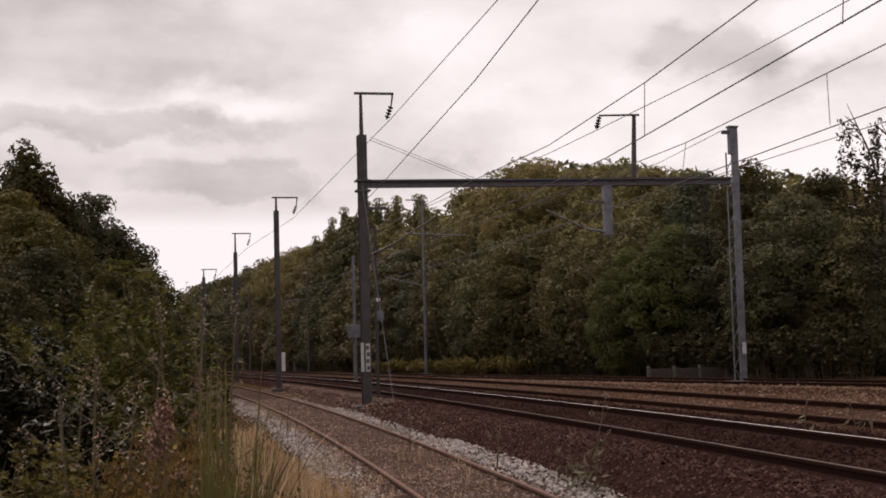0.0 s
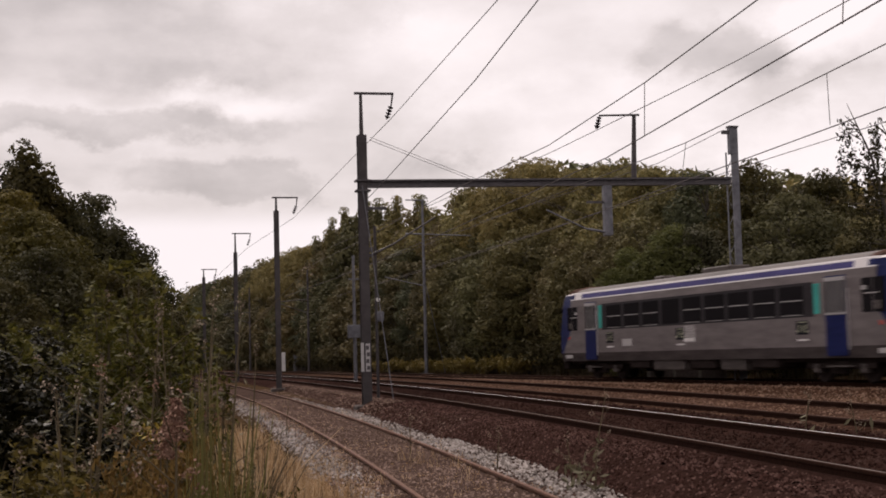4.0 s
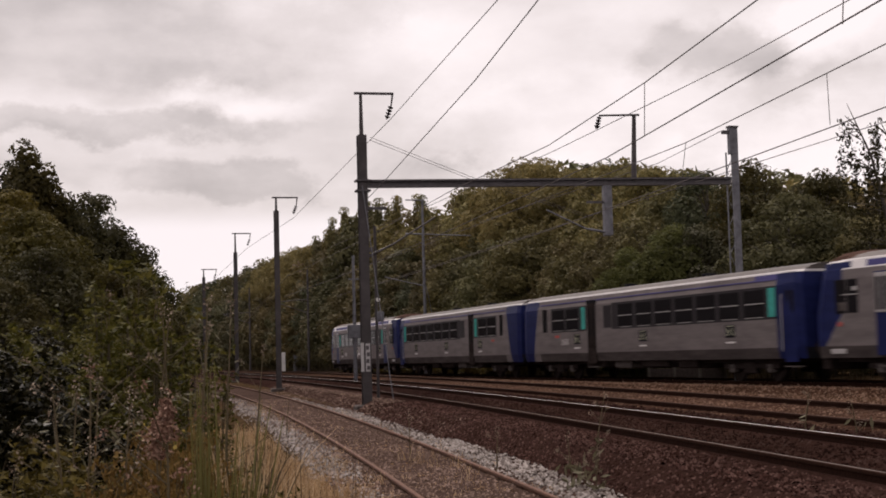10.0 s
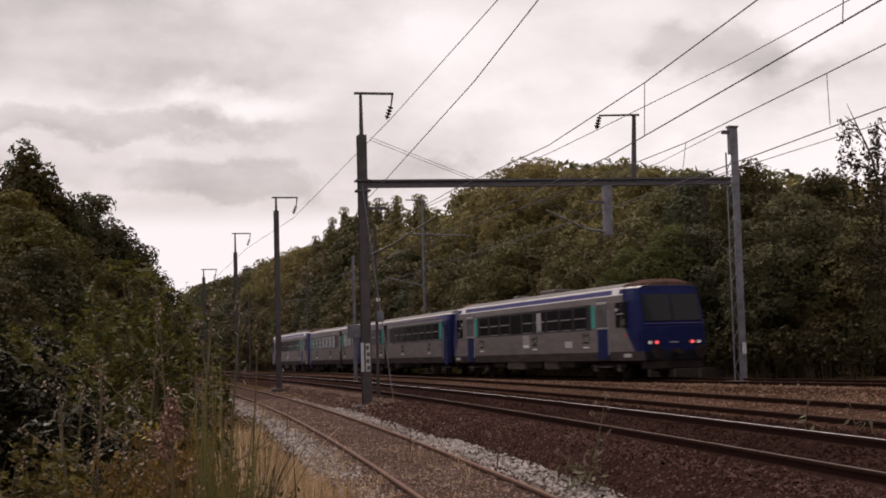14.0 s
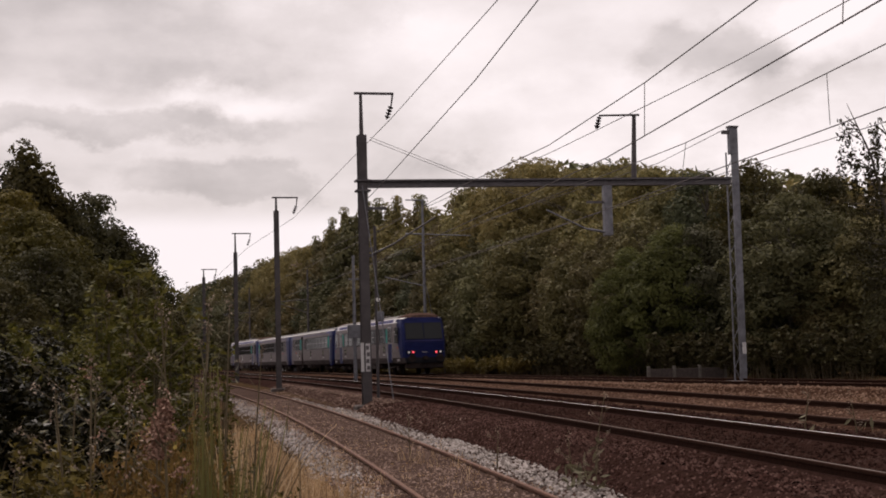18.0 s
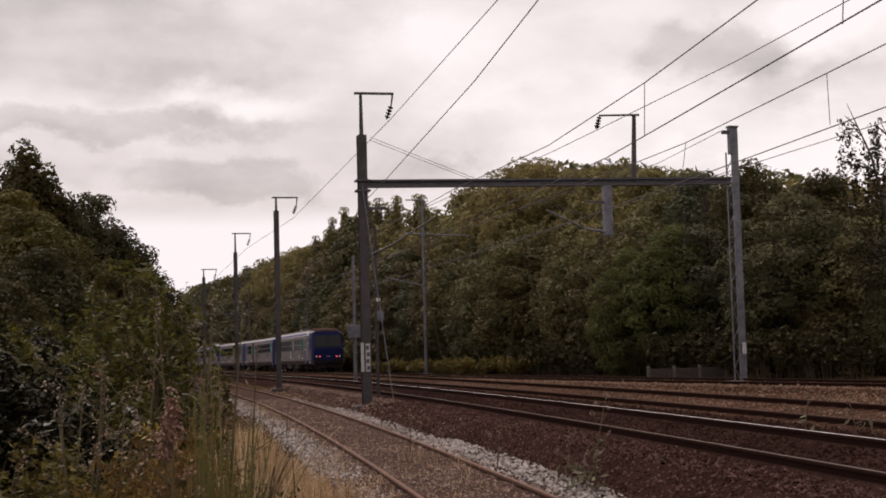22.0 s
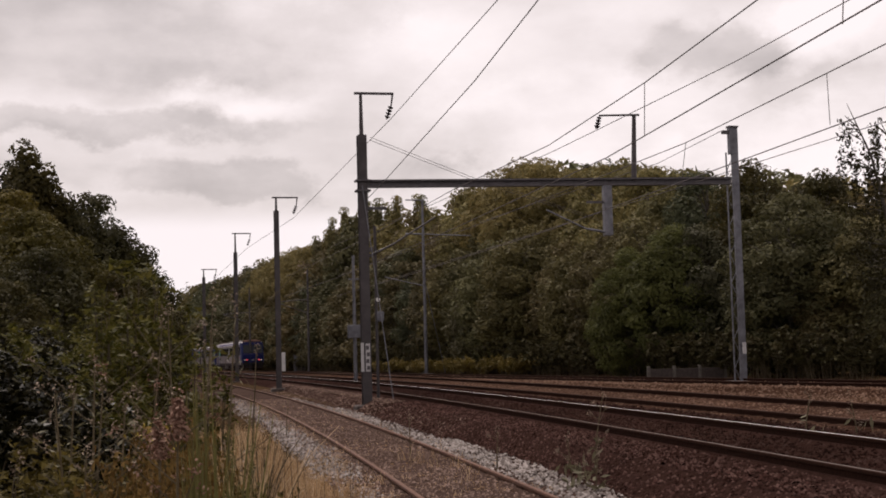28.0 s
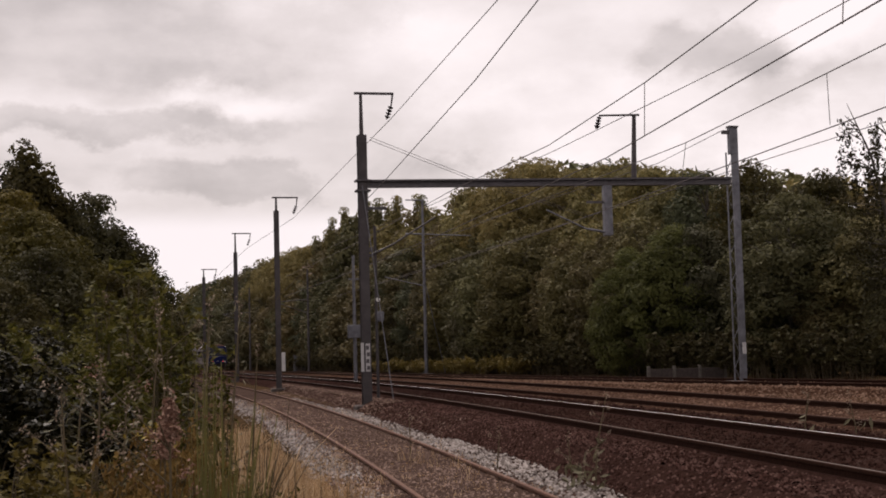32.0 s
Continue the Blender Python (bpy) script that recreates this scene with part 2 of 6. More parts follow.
# ---- the three lines in plan: heading, in radians left of +y, along the way ----
class Line:
    def __init__(self, x0, y0, heading, bends, lo, hi, z0, grade, curve=0.0, cant=0.0):
        self.s = np.arange(-220.0, 420.0, 0.5)
        s = np.clip(self.s, lo, hi) / 100
        a = radians(heading) + sum(k * s ** (i + 1) / math.factorial(i + 1) for i, k in enumerate(bends))
        d = np.stack([-np.sin(a), np.cos(a)], 1)
        c = np.vstack([[0, 0], np.cumsum((d[1:] + d[:-1]) * 0.25, 0)])
        o = int(np.argmin(abs(self.s)))
        self.p = c - c[o] + np.array([x0, y0])
        self.a, self.cant = a, cant
        self.n = np.stack([np.cos(a), np.sin(a)], 1)
        u = np.clip(self.s, -60, 260)
        self.z = z0 + grade * u + curve * (u / 100) ** 2

    def at(self, s, off=0.0, dz=0.0):
        g = lambda v: float(np.interp(s, self.s, v))
        return Vector((g(self.p[:, 0]) + off * g(self.n[:, 0]), g(self.p[:, 1]) + off * g(self.n[:, 1]), g(self.z) + dz + off * self.cant / 0.7525))

    def heading(self, s):
        return float(np.interp(s, self.s, self.a))

    def near(self, x, y):
        """Way along the line and offset to its right of points (arrays)."""
        keep = slice(0, None, 4)
        q, n = self.p[keep], self.n[keep]
        best, off, way = np.full(x.shape, 1e9), np.zeros(x.shape), np.zeros(x.shape)
        for i in range(len(q)):
            dx, dy = x - q[i, 0], y - q[i, 1]
            d = dx * dx + dy * dy
            k = d < best
            best[k], off[k], way[k] = d[k], (dx * n[i, 0] + dy * n[i, 1])[k], self.s[keep][i]
        return way, np.sign(off) * np.sqrt(best)


LINE_T = Line(9.0, 52.54, 17.80, (-0.1922, 0.2952, 0.077, -0.4957), -60, 205, 0.063, -0.0020, -0.07, 0.0186)
LINE_M = Line(6.0, 31.92, 9.825, (0.1336, -0.0928), -60, 205, 0.042, -0.0008, 0.0, 0.0613)
LINE_A = Line(6.0 - 3.872 * math.cos(radians(9.825)), 31.92 - 3.872 * math.sin(radians(9.825)), 9.825, (0.1336, -0.0928), -60, 205, 0.0, -0.0008, 0.0, 0.0466)
LINE_S = Line(3.0, -0.53, 7.445, (0.1668, -0.087), -40, 150, -0.519, 0.0025, 0.0, 0.0)

# ---- ground: one sheet to the horizon ----
def smooth(a, b, x):
    t = np.clip((x - a) / (b - a), 0, 1)
    return t * t * (3 - 2 * t)


def ground_height(x, y):
    sS, oS = LINE_S.near(x, y)
    sM, oM = LINE_M.near(x, y)
    sT, oT = LINE_T.near(x, y)
    zS = np.interp(sS, LINE_S.s, LINE_S.z)
    zM = np.interp(sM, LINE_M.s, LINE_M.z)
    zT = np.interp(sT, LINE_T.s, LINE_T.z)
    base = zS - 0.22
    z = base + (zM - 0.34 - base) * smooth(1.6, 3.6, oS) * smooth(-7.2, -5.4, oM)
    z = z + (zT - 0.36 - z) * smooth(1.0, 3.2, oM) * smooth(-4.5, -2.5, oT)
    z = z + 0.25 * smooth(4.0, 9.0, oT) + 1.2 * smooth(10.0, 30.0, oT)
    z = z + 0.1 * smooth(-2.2, -6.0, oS) + 1.0 * smooth(-9.0, -30.0, oS) 
    return z


def build_ground():
    fine_x = np.arange(-40, 40.01, 0.5)
    fine_y = np.arange(-6, 110.01, 0.5)
    gx = np.concatenate([[-3000, -1200, -500, -250, -160, -110, -80, -60, -48], fine_x, [48, 60, 80, 110, 160, 250, 500, 1200, 3000]])
    gy = np.concatenate([[-3000, -1000, -300, -100, -50, -25, -12], fine_y, [114, 120, 128, 138, 150, 165, 182, 200, 220, 245, 275, 310, 360, 450, 700, 1500, 4000]])
    X, Y = np.meshgrid(gx, gy)
    Z = np.zeros_like(X)
    Z[:] = ground_height(X.ravel(), Y.ravel()).reshape(X.shape)
    rng = np.random.RandomState(4)
    near = (abs(X) < 40) & (Y > -6) & (Y < 110)
    Z += np.where(near, rng.uniform(-0.02, 0.02, X.shape), 0)
    nx = len(gx)
    v = np.stack([X.ravel(), Y.ravel(), Z.ravel()], 1).tolist()
    f = [(j * nx + i, j * nx + i + 1, (j + 1) * nx + i + 1, (j + 1) * nx + i) for j in range(len(gy) - 1) for i in range(nx - 1)]
    ob = mesh_object("ground", v, f, M_GROUND, True)
    tagged(ob, "brown earth and leaf litter beside the tracks", "ground", kind="structure")


build_ground()


def sweep(name, line, s0, s1, step, profile, mats, slots=None, smooth_=False):
    """A profile of (offset, height) points swept along a line; open at its ends."""
    ss = np.arange(s0, s1 + step * 0.5, step)
    n = len(profile)
    v = [tuple(line.at(s, o, h)) for s in ss for o, h in profile]
    f, sl = [], []
    for i in range(len(ss) - 1):
        for k in range(n - 1):
            a = i * n + k
            f.append((a, a + n, a + n + 1, a + 1))
            sl.append(slots[k] if slots else 0)
    return mesh_object(name, v, f, mats, smooth_, sl)


def ballast_bed(name, line, s0, s1, mat, label, half=1.75, top=-0.115):
    ob = sweep(name, line, s0, s1, 1.0, [(-half - 0.75, top - 0.42), (-half, top - 0.02), (-0.8, top), (0.8, top), (half, top - 0.02), (half + 0.75, top - 0.42)], [mat])
    return tagged(ob, label, "track bed", kind="structure")


RAIL = [(-0.065, -0.172), (-0.065, -0.16), (-0.012, -0.14), (-0.01, -0.045), (-0.034, -0.035), (-0.034, -0.008), (-0.025, 0.0), (-0.012, 0.001), (0.008, 0.001), (0.020, 0.0), (0.034, -0.008), (0.034, -0.035), (0.01, -0.045), (0.012, -0.14), (0.065, -0.16), (0.065, -0.172)]
RAIL_SLOTS = [0, 0, 0, 0, 0, 0, 0, 1, 0, 0, 0, 0, 0, 0, 0]


def rails(line, s0, s1, head, label, group, web=None, near_head=None):
    for side in (-0.7525, 0.7525):
        rail = thing("rail", label=label, category="rail", group=group)
        low = sweep("web_and_foot", line, s0, s1, 1.0, [(side + o, h) for o, h in RAIL[:5] + RAIL[-5:]], [web or M_RAIL_SIDE], None)
        top = head if side > 0 or not near_head else near_head
        high = sweep("rail_head", line, s0, s1, 1.0, [(side + o, h) for o, h in RAIL[4:-4]], [web or M_RAIL_SIDE, top], RAIL_SLOTS[4:-4])
        low.parent = high.parent = rail


ballast_bed("ballast_bed_far", LINE_T, -70, 240, M_BED_BROWN, "brown stone ballast bed under the far track")
ballast_bed("ballast_bed_middle", LINE_M, -50, 240, M_BED_BROWN, "dark rusty ballast bed under the middle track")
ballast_bed("ballast_bed_main", LINE_A, -50, 240, M_BALLAST, "dark rusty ballast bed under the main track")
ballast_bed("ballast_bed_siding", LINE_S, -20, 160, M_BED_SIDING, "weedy old ballast bed under the siding", 1.3, -0.075)
rails(LINE_T, -70, 240, M_RAIL_DULL, "brown steel rail with a worn head on the far track", "rails of the far track")
rails(LINE_M, -50, 240, M_RAIL_DULL, "brown steel rail with a dull head on the middle track", "rails of the middle track")
rails(LINE_A, -50, 240, M_RAIL_TOP, "steel rail with a bright polished head", "rails of the main track", None, M_RAIL_WORN)
rails(LINE_S, -20, 160, M_RAIL_RUST, "rusty orange steel rail of the old siding", "rails of the siding", M_RAIL_RUST)

# ---- sleepers, one by one, and loose stones ----
def sleepers(bed, line, s0, s1, dz, mat, dip=0.0):
    me = bpy.data.meshes.new("sleeper")
    bm = box(-1.28, 1.28, -0.12, 0.12, -0.12, 0.0, 0.015)
    bm.to_mesh(me)
    bm.free()
    me.materials.append(mat)
    rng = random.Random(int(s1 * 7 + 3))
    s = s0
    while s < s1:
        p = line.at(s)
        m = pose(p.x, p.y, p.z - 0.155 + dz + rng.uniform(-0.012, 0.008), rng.uniform(-1, 1), -math.degrees(line.cant / 0.7525), math.degrees(line.heading(s)) + rng.uniform(-1.2, 1.2))
        share("sleeper", me, bed, m)
        s += 0.6 + rng.uniform(-0.02, 0.02)


def stones(name, line, mat, label, areas, seed, size=(0.015, 0.034), top=-0.115):
    """Broken stones scattered in strips (s0, s1, o0, o1, how many, lift above the bed)."""
    rng = np.random.RandomState(seed)
    base = np.array([[1, 0, 0], [-1, 0, 0], [0, 1, 0], [0, -1, 0], [0, 0, 1]], float)
    tri = np.array([[0, 2, 4], [2, 1, 4], [1, 3, 4], [3, 0, 4]])
    V, F, count = [], [], 0
    for s0, s1, o0, o1, n, lift in areas:
        s, o = rng.uniform(s0, s1, n), rng.uniform(o0, o1, n)
        edge = np.minimum(np.minimum(o - o0, o1 - o), 0.35) / 0.35
        keep = rng.uniform(0, 1, n) < 0.25 + 0.75 * edge
        s, o = s[keep], o[keep]
        n = len(s)
        x = np.interp(s, line.s, line.p[:, 0]) + o * np.interp(s, line.s, line.n[:, 0])
        y = np.interp(s, line.s, line.p[:, 1]) + o * np.interp(s, line.s, line.n[:, 1])
        bed = np.where(abs(o) < 1.75, np.interp(s, line.s, line.z) + top, np.interp(s, line.s, line.z) + top - 0.02 - (abs(o) - 1.75) * 0.53) + o * line.cant / 0.7525
        z = np.maximum(bed, ground_height(x, y)) + lift
        r = rng.uniform(size[0], size[1], n) * (1 + 0.5 * (rng.uniform(0, 1, n) > 0.9))
        v = base[None] * r[:, None, None] * rng.uniform(0.55, 1.25, (n, 5, 1))
        a, b = rng.uniform(0, 6.28, n), rng.uniform(-0.6, 0.6, n)
        ca, sa, cb, sb = np.cos(a), np.sin(a), np.cos(b), np.sin(b)
        R = np.zeros((n, 3, 3))
        R[:, 0, 0], R[:, 0, 1], R[:, 1, 0], R[:, 1, 1], R[:, 2, 2] = ca, -sa, sa, ca, 1
        Q = np.zeros((n, 3, 3))
        Q[:, 0, 0], Q[:, 1, 1], Q[:, 1, 2], Q[:, 2, 1], Q[:, 2, 2] = 1, cb, -sb, sb, cb
        v = np.einsum("nij,nkj->nki", R @ Q, v)
        v += np.stack([x, y, z - r * 0.1], 1)[:, None]
        V.append(v.reshape(-1, 3))
        F.append((np.arange(n)[:, None, None] * 5 + tri[None] + count).reshape(-1, 3))
        count += n * 5
    ob = fast_mesh(name, np.vstack(V), np.vstack(F), mat)
    return tagged(ob, label, "gravel", kind="stuff")


def fast_mesh(name, V, F, mat, smooth=False):
    me = bpy.data.meshes.new(name)
    k = F.shape[1]
    me.vertices.add(len(V))
    me.vertices.foreach_set("co", V.astype(np.float32).ravel())
    me.loops.add(F.size)
    me.loops.foreach_set("vertex_index", F.astype(np.int32).ravel())
    me.polygons.add(len(F))
    me.polygons.foreach_set("loop_start", np.arange(0, F.size, k, dtype=np.int32))
    if smooth:
        me.polygons.foreach_set("use_smooth", np.ones(len(F), bool))
    me.update(calc_edges=True)
    me.materials.append(mat)
    return new(name, me)


stones("siding_ballast", LINE_S, M_STONE_S, "grey-brown broken stones around the siding", [(14, 34, -1.6, 1.0, 13000, 0.0), (34, 60, -1.5, 1.0, 9000, 0.0)], 11, top=-0.08)
stones("pale_gravel", LINE_S, M_GRAVEL, "pale grey gravel spilled beside the rusty siding", [(15, 30, 0.86, 1.8, 2500, 0.01), (30, 48, 0.86, 1.55, 1500, 0.01), (48, 60, 0.86, 1.3, 320, 0.01), (15, 30, -1.7, -0.85, 500, 0.01), (22, 36, -1.8, -1.0, 1700, 0.01), (36, 52, -1.9, -1.0, 1100, 0.01), (50, 66, -1.7, -0.9, 500, 0.01)], 12, (0.018, 0.042), top=-0.08)
stones("path_stones", LINE_S, M_STONE, "rust-brown stones between siding and main track", [(12, 30, 1.7, 7.2, 32000, 0.0), (6, 16, 3.4, 9.5, 24000, 0.0), (30, 60, 1.5, 4.4, 11000, 0.0)], 13, top=-0.165)
stones("main_ballast", LINE_A, M_STONE, "dark rusty ballast stones on the main track", [(-24, 12, -3.4, -0.85, 24000, 0.0)], 14)
stones("shoulder_stones", LINE_A, M_STONE_S, "grey-brown stones on the shoulder of the main track", [(13, 50, -3.8, -1.1, 14000, 0.0), (0, 13, -3.6, -1.6, 1500, 0.0)], 18)
stones("sooty_ballast", LINE_A, M_STONE_SOOT, "sooty dark ballast stones between the rails", [(-18, 24, -0.68, 0.68, 13000, 0.0), (-18, 22, 0.85, 2.2, 7000, 0.0), (24, 50, -0.68, 2.0, 5000, 0.0)], 17)
stones("middle_ballast", LINE_M, M_STONE_T, "brown ballast stones on the middle track", [(-14, 34, -0.68, 0.68, 9000, 0.0), (-14, 20, -2.2, -0.85, 5000, 0.0), (-14, 34, 0.85, 2.4, 7000, 0.0), (34, 80, -0.6, 2.4, 4000, 0.0)], 15)
stones("far_ballast", LINE_T, M_STONE_T, "light brown ballast stones beside the far track", [(-22, 40, -0.68, 0.68, 5000, 0.0), (-22, 40, -2.5, -0.85, 12000, 0.0), (-22, 30, -4.2, -2.3, 7000, 0.0), (40, 90, -2.4, -0.85, 4000, 0.0)], 16, (0.03, 0.06))
sleepers(bpy.data.objects["ballast_bed_siding"], LINE_S, 14, 62, 0.07, M_SLEEPER)
sleepers(bpy.data.objects["ballast_bed_main"], LINE_A, -18, 40, 0.025, M_SLEEPER)
sleepers(bpy.data.objects["ballast_bed_middle"], LINE_M, -14, 50, 0.05, M_SLEEPER)
sleepers(bpy.data.objects["ballast_bed_far"], LINE_T, -24, 40, 0.045, M_SLEEPER)

# ---- the diesel train: railcar, two trailers, railcar ----
def gloss(name, col, rough=0.35, grime=0.35, scale=2.0, coat=0.0, spec=0.0):
    def build(nt, b):
        c, f = noise_mix(nt, scale, [(0.35, tuple(v * (1 - grime) for v in col)), (0.65, col)], 7.0, 0.65, stretch=(1, 0.35, 2.0))
        nt.links.new(c, b.inputs["Base Color"])
        b.inputs["Roughness"].default_value = rough
        b.inputs["Coat Weight"].default_value = coat
        b.inputs["Specular IOR Level"].default_value = spec
    return material(name, build)


P_GREY = gloss("grey_body_paint", (0.168, 0.1456, 0.1467), 0.5, 0.3, spec=0.03)
P_SKIRT = gloss("grimy_skirt_paint", (0.085, 0.071, 0.070), 0.6, 0.4)
P_BLUE = gloss("blue_body_paint", (0.014, 0.019, 0.080), 0.4, 0.3, spec=0.05)
P_NOSE = gloss("dark_blue_nose_paint", (0.012, 0.016, 0.074), 0.4, 0.35, spec=0.05)
P_STRIPE = gloss("violet_blue_stripe_paint", (0.072, 0.066, 0.185), 0.45, 0.25, spec=0.05)
P_WHITE = gloss("white_gutter_paint", (0.66, 0.63, 0.63), 0.35, 0.15, spec=0.5)
P_ROOF = gloss("sooty_roof_paint", (0.11, 0.09, 0.082), 0.5, 0.5, 1.2, spec=0.25)
P_BAND = gloss("dark_window_band_paint", (0.036, 0.032, 0.035), 0.4, 0.2, spec=0.02)
P_DARK = gloss("dark_end_paint", (0.02, 0.02, 0.024), 0.6, 0.3)
P_GLASS = gloss("dark_tinted_glass", (0.015, 0.0135, 0.015), 0.15, 0.1, spec=0.03)
P_SCREEN = gloss("windscreen_glass", (0.012, 0.013, 0.015), 0.12, 0.1, spec=0.16)
P_TEAL = gloss("teal_curtain", (0.06, 0.34, 0.30), 0.7, 0.2)
P_ALU = gloss("bare_aluminium_bar", (0.40, 0.38, 0.38), 0.5, 0.15)
P_NOTICE = gloss("faded_notice_print", (0.378, 0.35, 0.35), 0.6, 0.45, 9.0)
P_UNDER = gloss("black_running_gear", (0.0364, 0.028, 0.0266), 0.8, 0.5)
P_TANK = gloss("dusty_tank_paint", (0.105, 0.090, 0.086), 0.8, 0.4)
P_RUBBER = gloss("black_gangway_rubber", (0.015, 0.015, 0.018), 0.85, 0.3)
P_COWL = gloss("brown_stained_roof", (0.105, 0.064, 0.052), 0.85, 0.6, 7.0)


def lamp_glow(name, col, power):
    def build(nt, b):
        b.inputs["Base Color"].default_value = (*col, 1)
        b.inputs["Emission Color"].default_value = (*col, 1)
        b.inputs["Emission Strength"].default_value = power
    return material(name, build)


P_TAIL = lamp_glow("lit_red_tail_lamp", (1.0, 0.10, 0.14), 1.1)
P_HEAD = lamp_glow("pale_head_lamp_lens", (0.8, 0.76, 0.78), 0.12)

# half outline of the body: half-width, height
SHELL = [(1.36, 0.72), (1.42, 1.06), (1.43, 1.5), (1.43, 1.95), (1.42, 2.98), (1.39, 3.24), (1.38, 3.275), (1.345, 3.46), (1.31, 3.53), (1.12, 3.64), (0.75, 3.73), (0.0, 3.78)]


def body_shell(stations, paint, dz, ends, mats):
    """Loft the outline along y. stations: y as a function of height; ends: half-width factor and rake by station."""
    n = len(SHELL)
    ring = [(w, z, -1) for w, z in SHELL] + [(w, z, 1) for w, z in SHELL[-2::-1]]
    verts, faces, slots = [], [], []
    for st, (wf, rake) in zip(stations, ends):
        for w, z, side in ring:
            y = st(z) - rake * max(0.0, z - 2.0)
            zz = z + (dz if z > 3.0 else 0.0)
            k = wf if z < 3.5 else wf * (1 - 0.15 * abs(rake) * 3)
            verts.append((side * w * k, y, zz - (0.10 * abs(rake) * 3 if z > 3.6 else 0)))
    m = len(ring)
    for i in range(len(stations) - 1):
        for k in range(m - 1):
            a = i * m + k
            faces.append((a, a + 1, a + m + 1, a + m))
            zc = (ring[k][1] + ring[k + 1][1]) / 2
            yc = (stations[i](zc) + stations[i + 1](zc)) / 2
            slots.append(paint(yc, zc))
    for i, turn in ((0, 1), (len(stations) - 1, -1)):       # end walls
        for k in range(n - 1):
            a, b = i * m + k, i * m + (m - 1 - k)
            q = (a, b, b - 1, a + 1) if k < n - 2 else (a, b, a + 1)
            faces.append(q if turn > 0 else q[::-1])
            zc = (SHELL[k][1] + SHELL[k + 1][1]) / 2
            slots.append(paint(99 * -turn, zc))
    for i in range(len(stations) - 1):                        # floor
        a, b = i * m, i * m + m - 1
        faces.append((a, a + m, b + m, b))
        slots.append(6)
    me = bpy.data.meshes.new("body")
    me.from_pydata(verts, [], faces)
    for q in mats:
        me.materials.append(q)
    me.polygons.foreach_set("material_index", slots)
    me.update()
    return me


CAR_PAINTS = [P_GREY, P_SKIRT, P_BLUE, P_STRIPE, P_WHITE, P_ROOF, P_DARK, P_BAND, P_COWL, P_NOSE]


def side_panel(parent, name, side, y0, y1, z0, z1, mat, proud=0.006, thick=0.02, label="", x=1.43):
    bm = box(-thick / 2, thick / 2, y0, y1, z0, z1, 0.006)
    ob = part(name, bm, mat, parent, label)
    ob.matrix_basis = pose(side * (x + proud - thick / 2), 0, 0)
    return ob


def emblem(parent, side, y, z=1.64, w=0.66):
    """A dark square badge with pale plain shapes and a thin line of unread writing below."""
    b = side_panel(parent, "emblem", side, y - w / 2, y + w / 2, z - 0.21, z + 0.21, P_DARK, 0.004, label="dark square badge with pale shapes")
    bm = bmesh.new()
    for dy, dz_, sx, sz in ((-0.18, 0.03, 0.06, 0.15), (-0.05, -0.05, 0.05, 0.18), (0.12, 0.03, 0.07, 0.12), (0.23, -0.09, 0.07, 0.10), (0.0, 0.165, 0.46, 0.03), (-0.22, -0.12, 0.12, 0.05)):
        add_box(bm, -0.004, 0.004, dy - sx / 2, dy + sx / 2, dz_ - sz / 2, dz_ + sz / 2)
    o = part("badge_shapes", bm, P_PALE, b)
    o.matrix_basis = pose(side * 0.012, y, z)
    side_panel(parent, "lettering_bar", side, y - 0.3, y + 0.3, z - 0.40, z - 0.345, P_WHITE, 0.003, 0.012)


P_PALE = gloss("pale_badge_paint", (0.36, 0.36, 0.27), 0.5, 0.2)


def window_unit(parent, side, yc, w, z0=2.02, z1=2.90, bar=True):
    g = side_panel(parent, "window", side, yc - w / 2, yc + w / 2, z0, z1, P_GLASS, 0.005, label="dark side window with an opening vent")
    if bar:
        o = part("vent_bar", box(-0.004, 0.004, yc - w / 2 + 0.06, yc + w / 2 - 0.06, 2.445, 2.475), P_ALU, g)
        o.matrix_basis = pose(side * 0.012, 0, 0)
        o = part("sill_bar", box(-0.003, 0.003, yc - w / 2 + 0.1, yc + w / 2 - 0.1, z0 - 0.008, z0 + 0.010), P_ALU, g)
        o.matrix_basis = pose(side * 0.012, 0, 0)


def bogie(parent, y):
    b = part("bogie", box(-1.02, 1.02, y - 1.6, y + 1.6, 0.50, 0.62, 0.03), P_UNDER, parent)
    for sx in (-1, 1):
        bm = bmesh.new()
        add_box(bm, -0.07, 0.07, -1.75, 1.75, 0.40, 0.58, None, 0.03)
        add_box(bm, -0.10, 0.10, -0.35, 0.35, 0.25, 0.62, None, 0.03)
        o = part("side_frame", bm, P_UNDER, b)
        o.matrix_basis = pose(sx * 1.06, y, 0)
        for dy in (-1.2, 1.2):
            bm = rod((-0.065, 0, 0), (0.065, 0, 0), 0.43, 0.43, 28)
            add_rod(bm, (sx * 0.06, 0, 0), (sx * 0.12, 0, 0), 0.16, 0.14, 16)
            o = part("wheel", bm, P_UNDER, b)
            o.matrix_basis = pose(sx * 0.79, y + dy, 0.43)
            o = part("axle_box", box(-0.09, 0.09, -0.16, 0.16, -0.15, 0.13, 0.03), P_TANK, b)
            o.matrix_basis = pose(sx * 1.06, y + dy, 0.43)


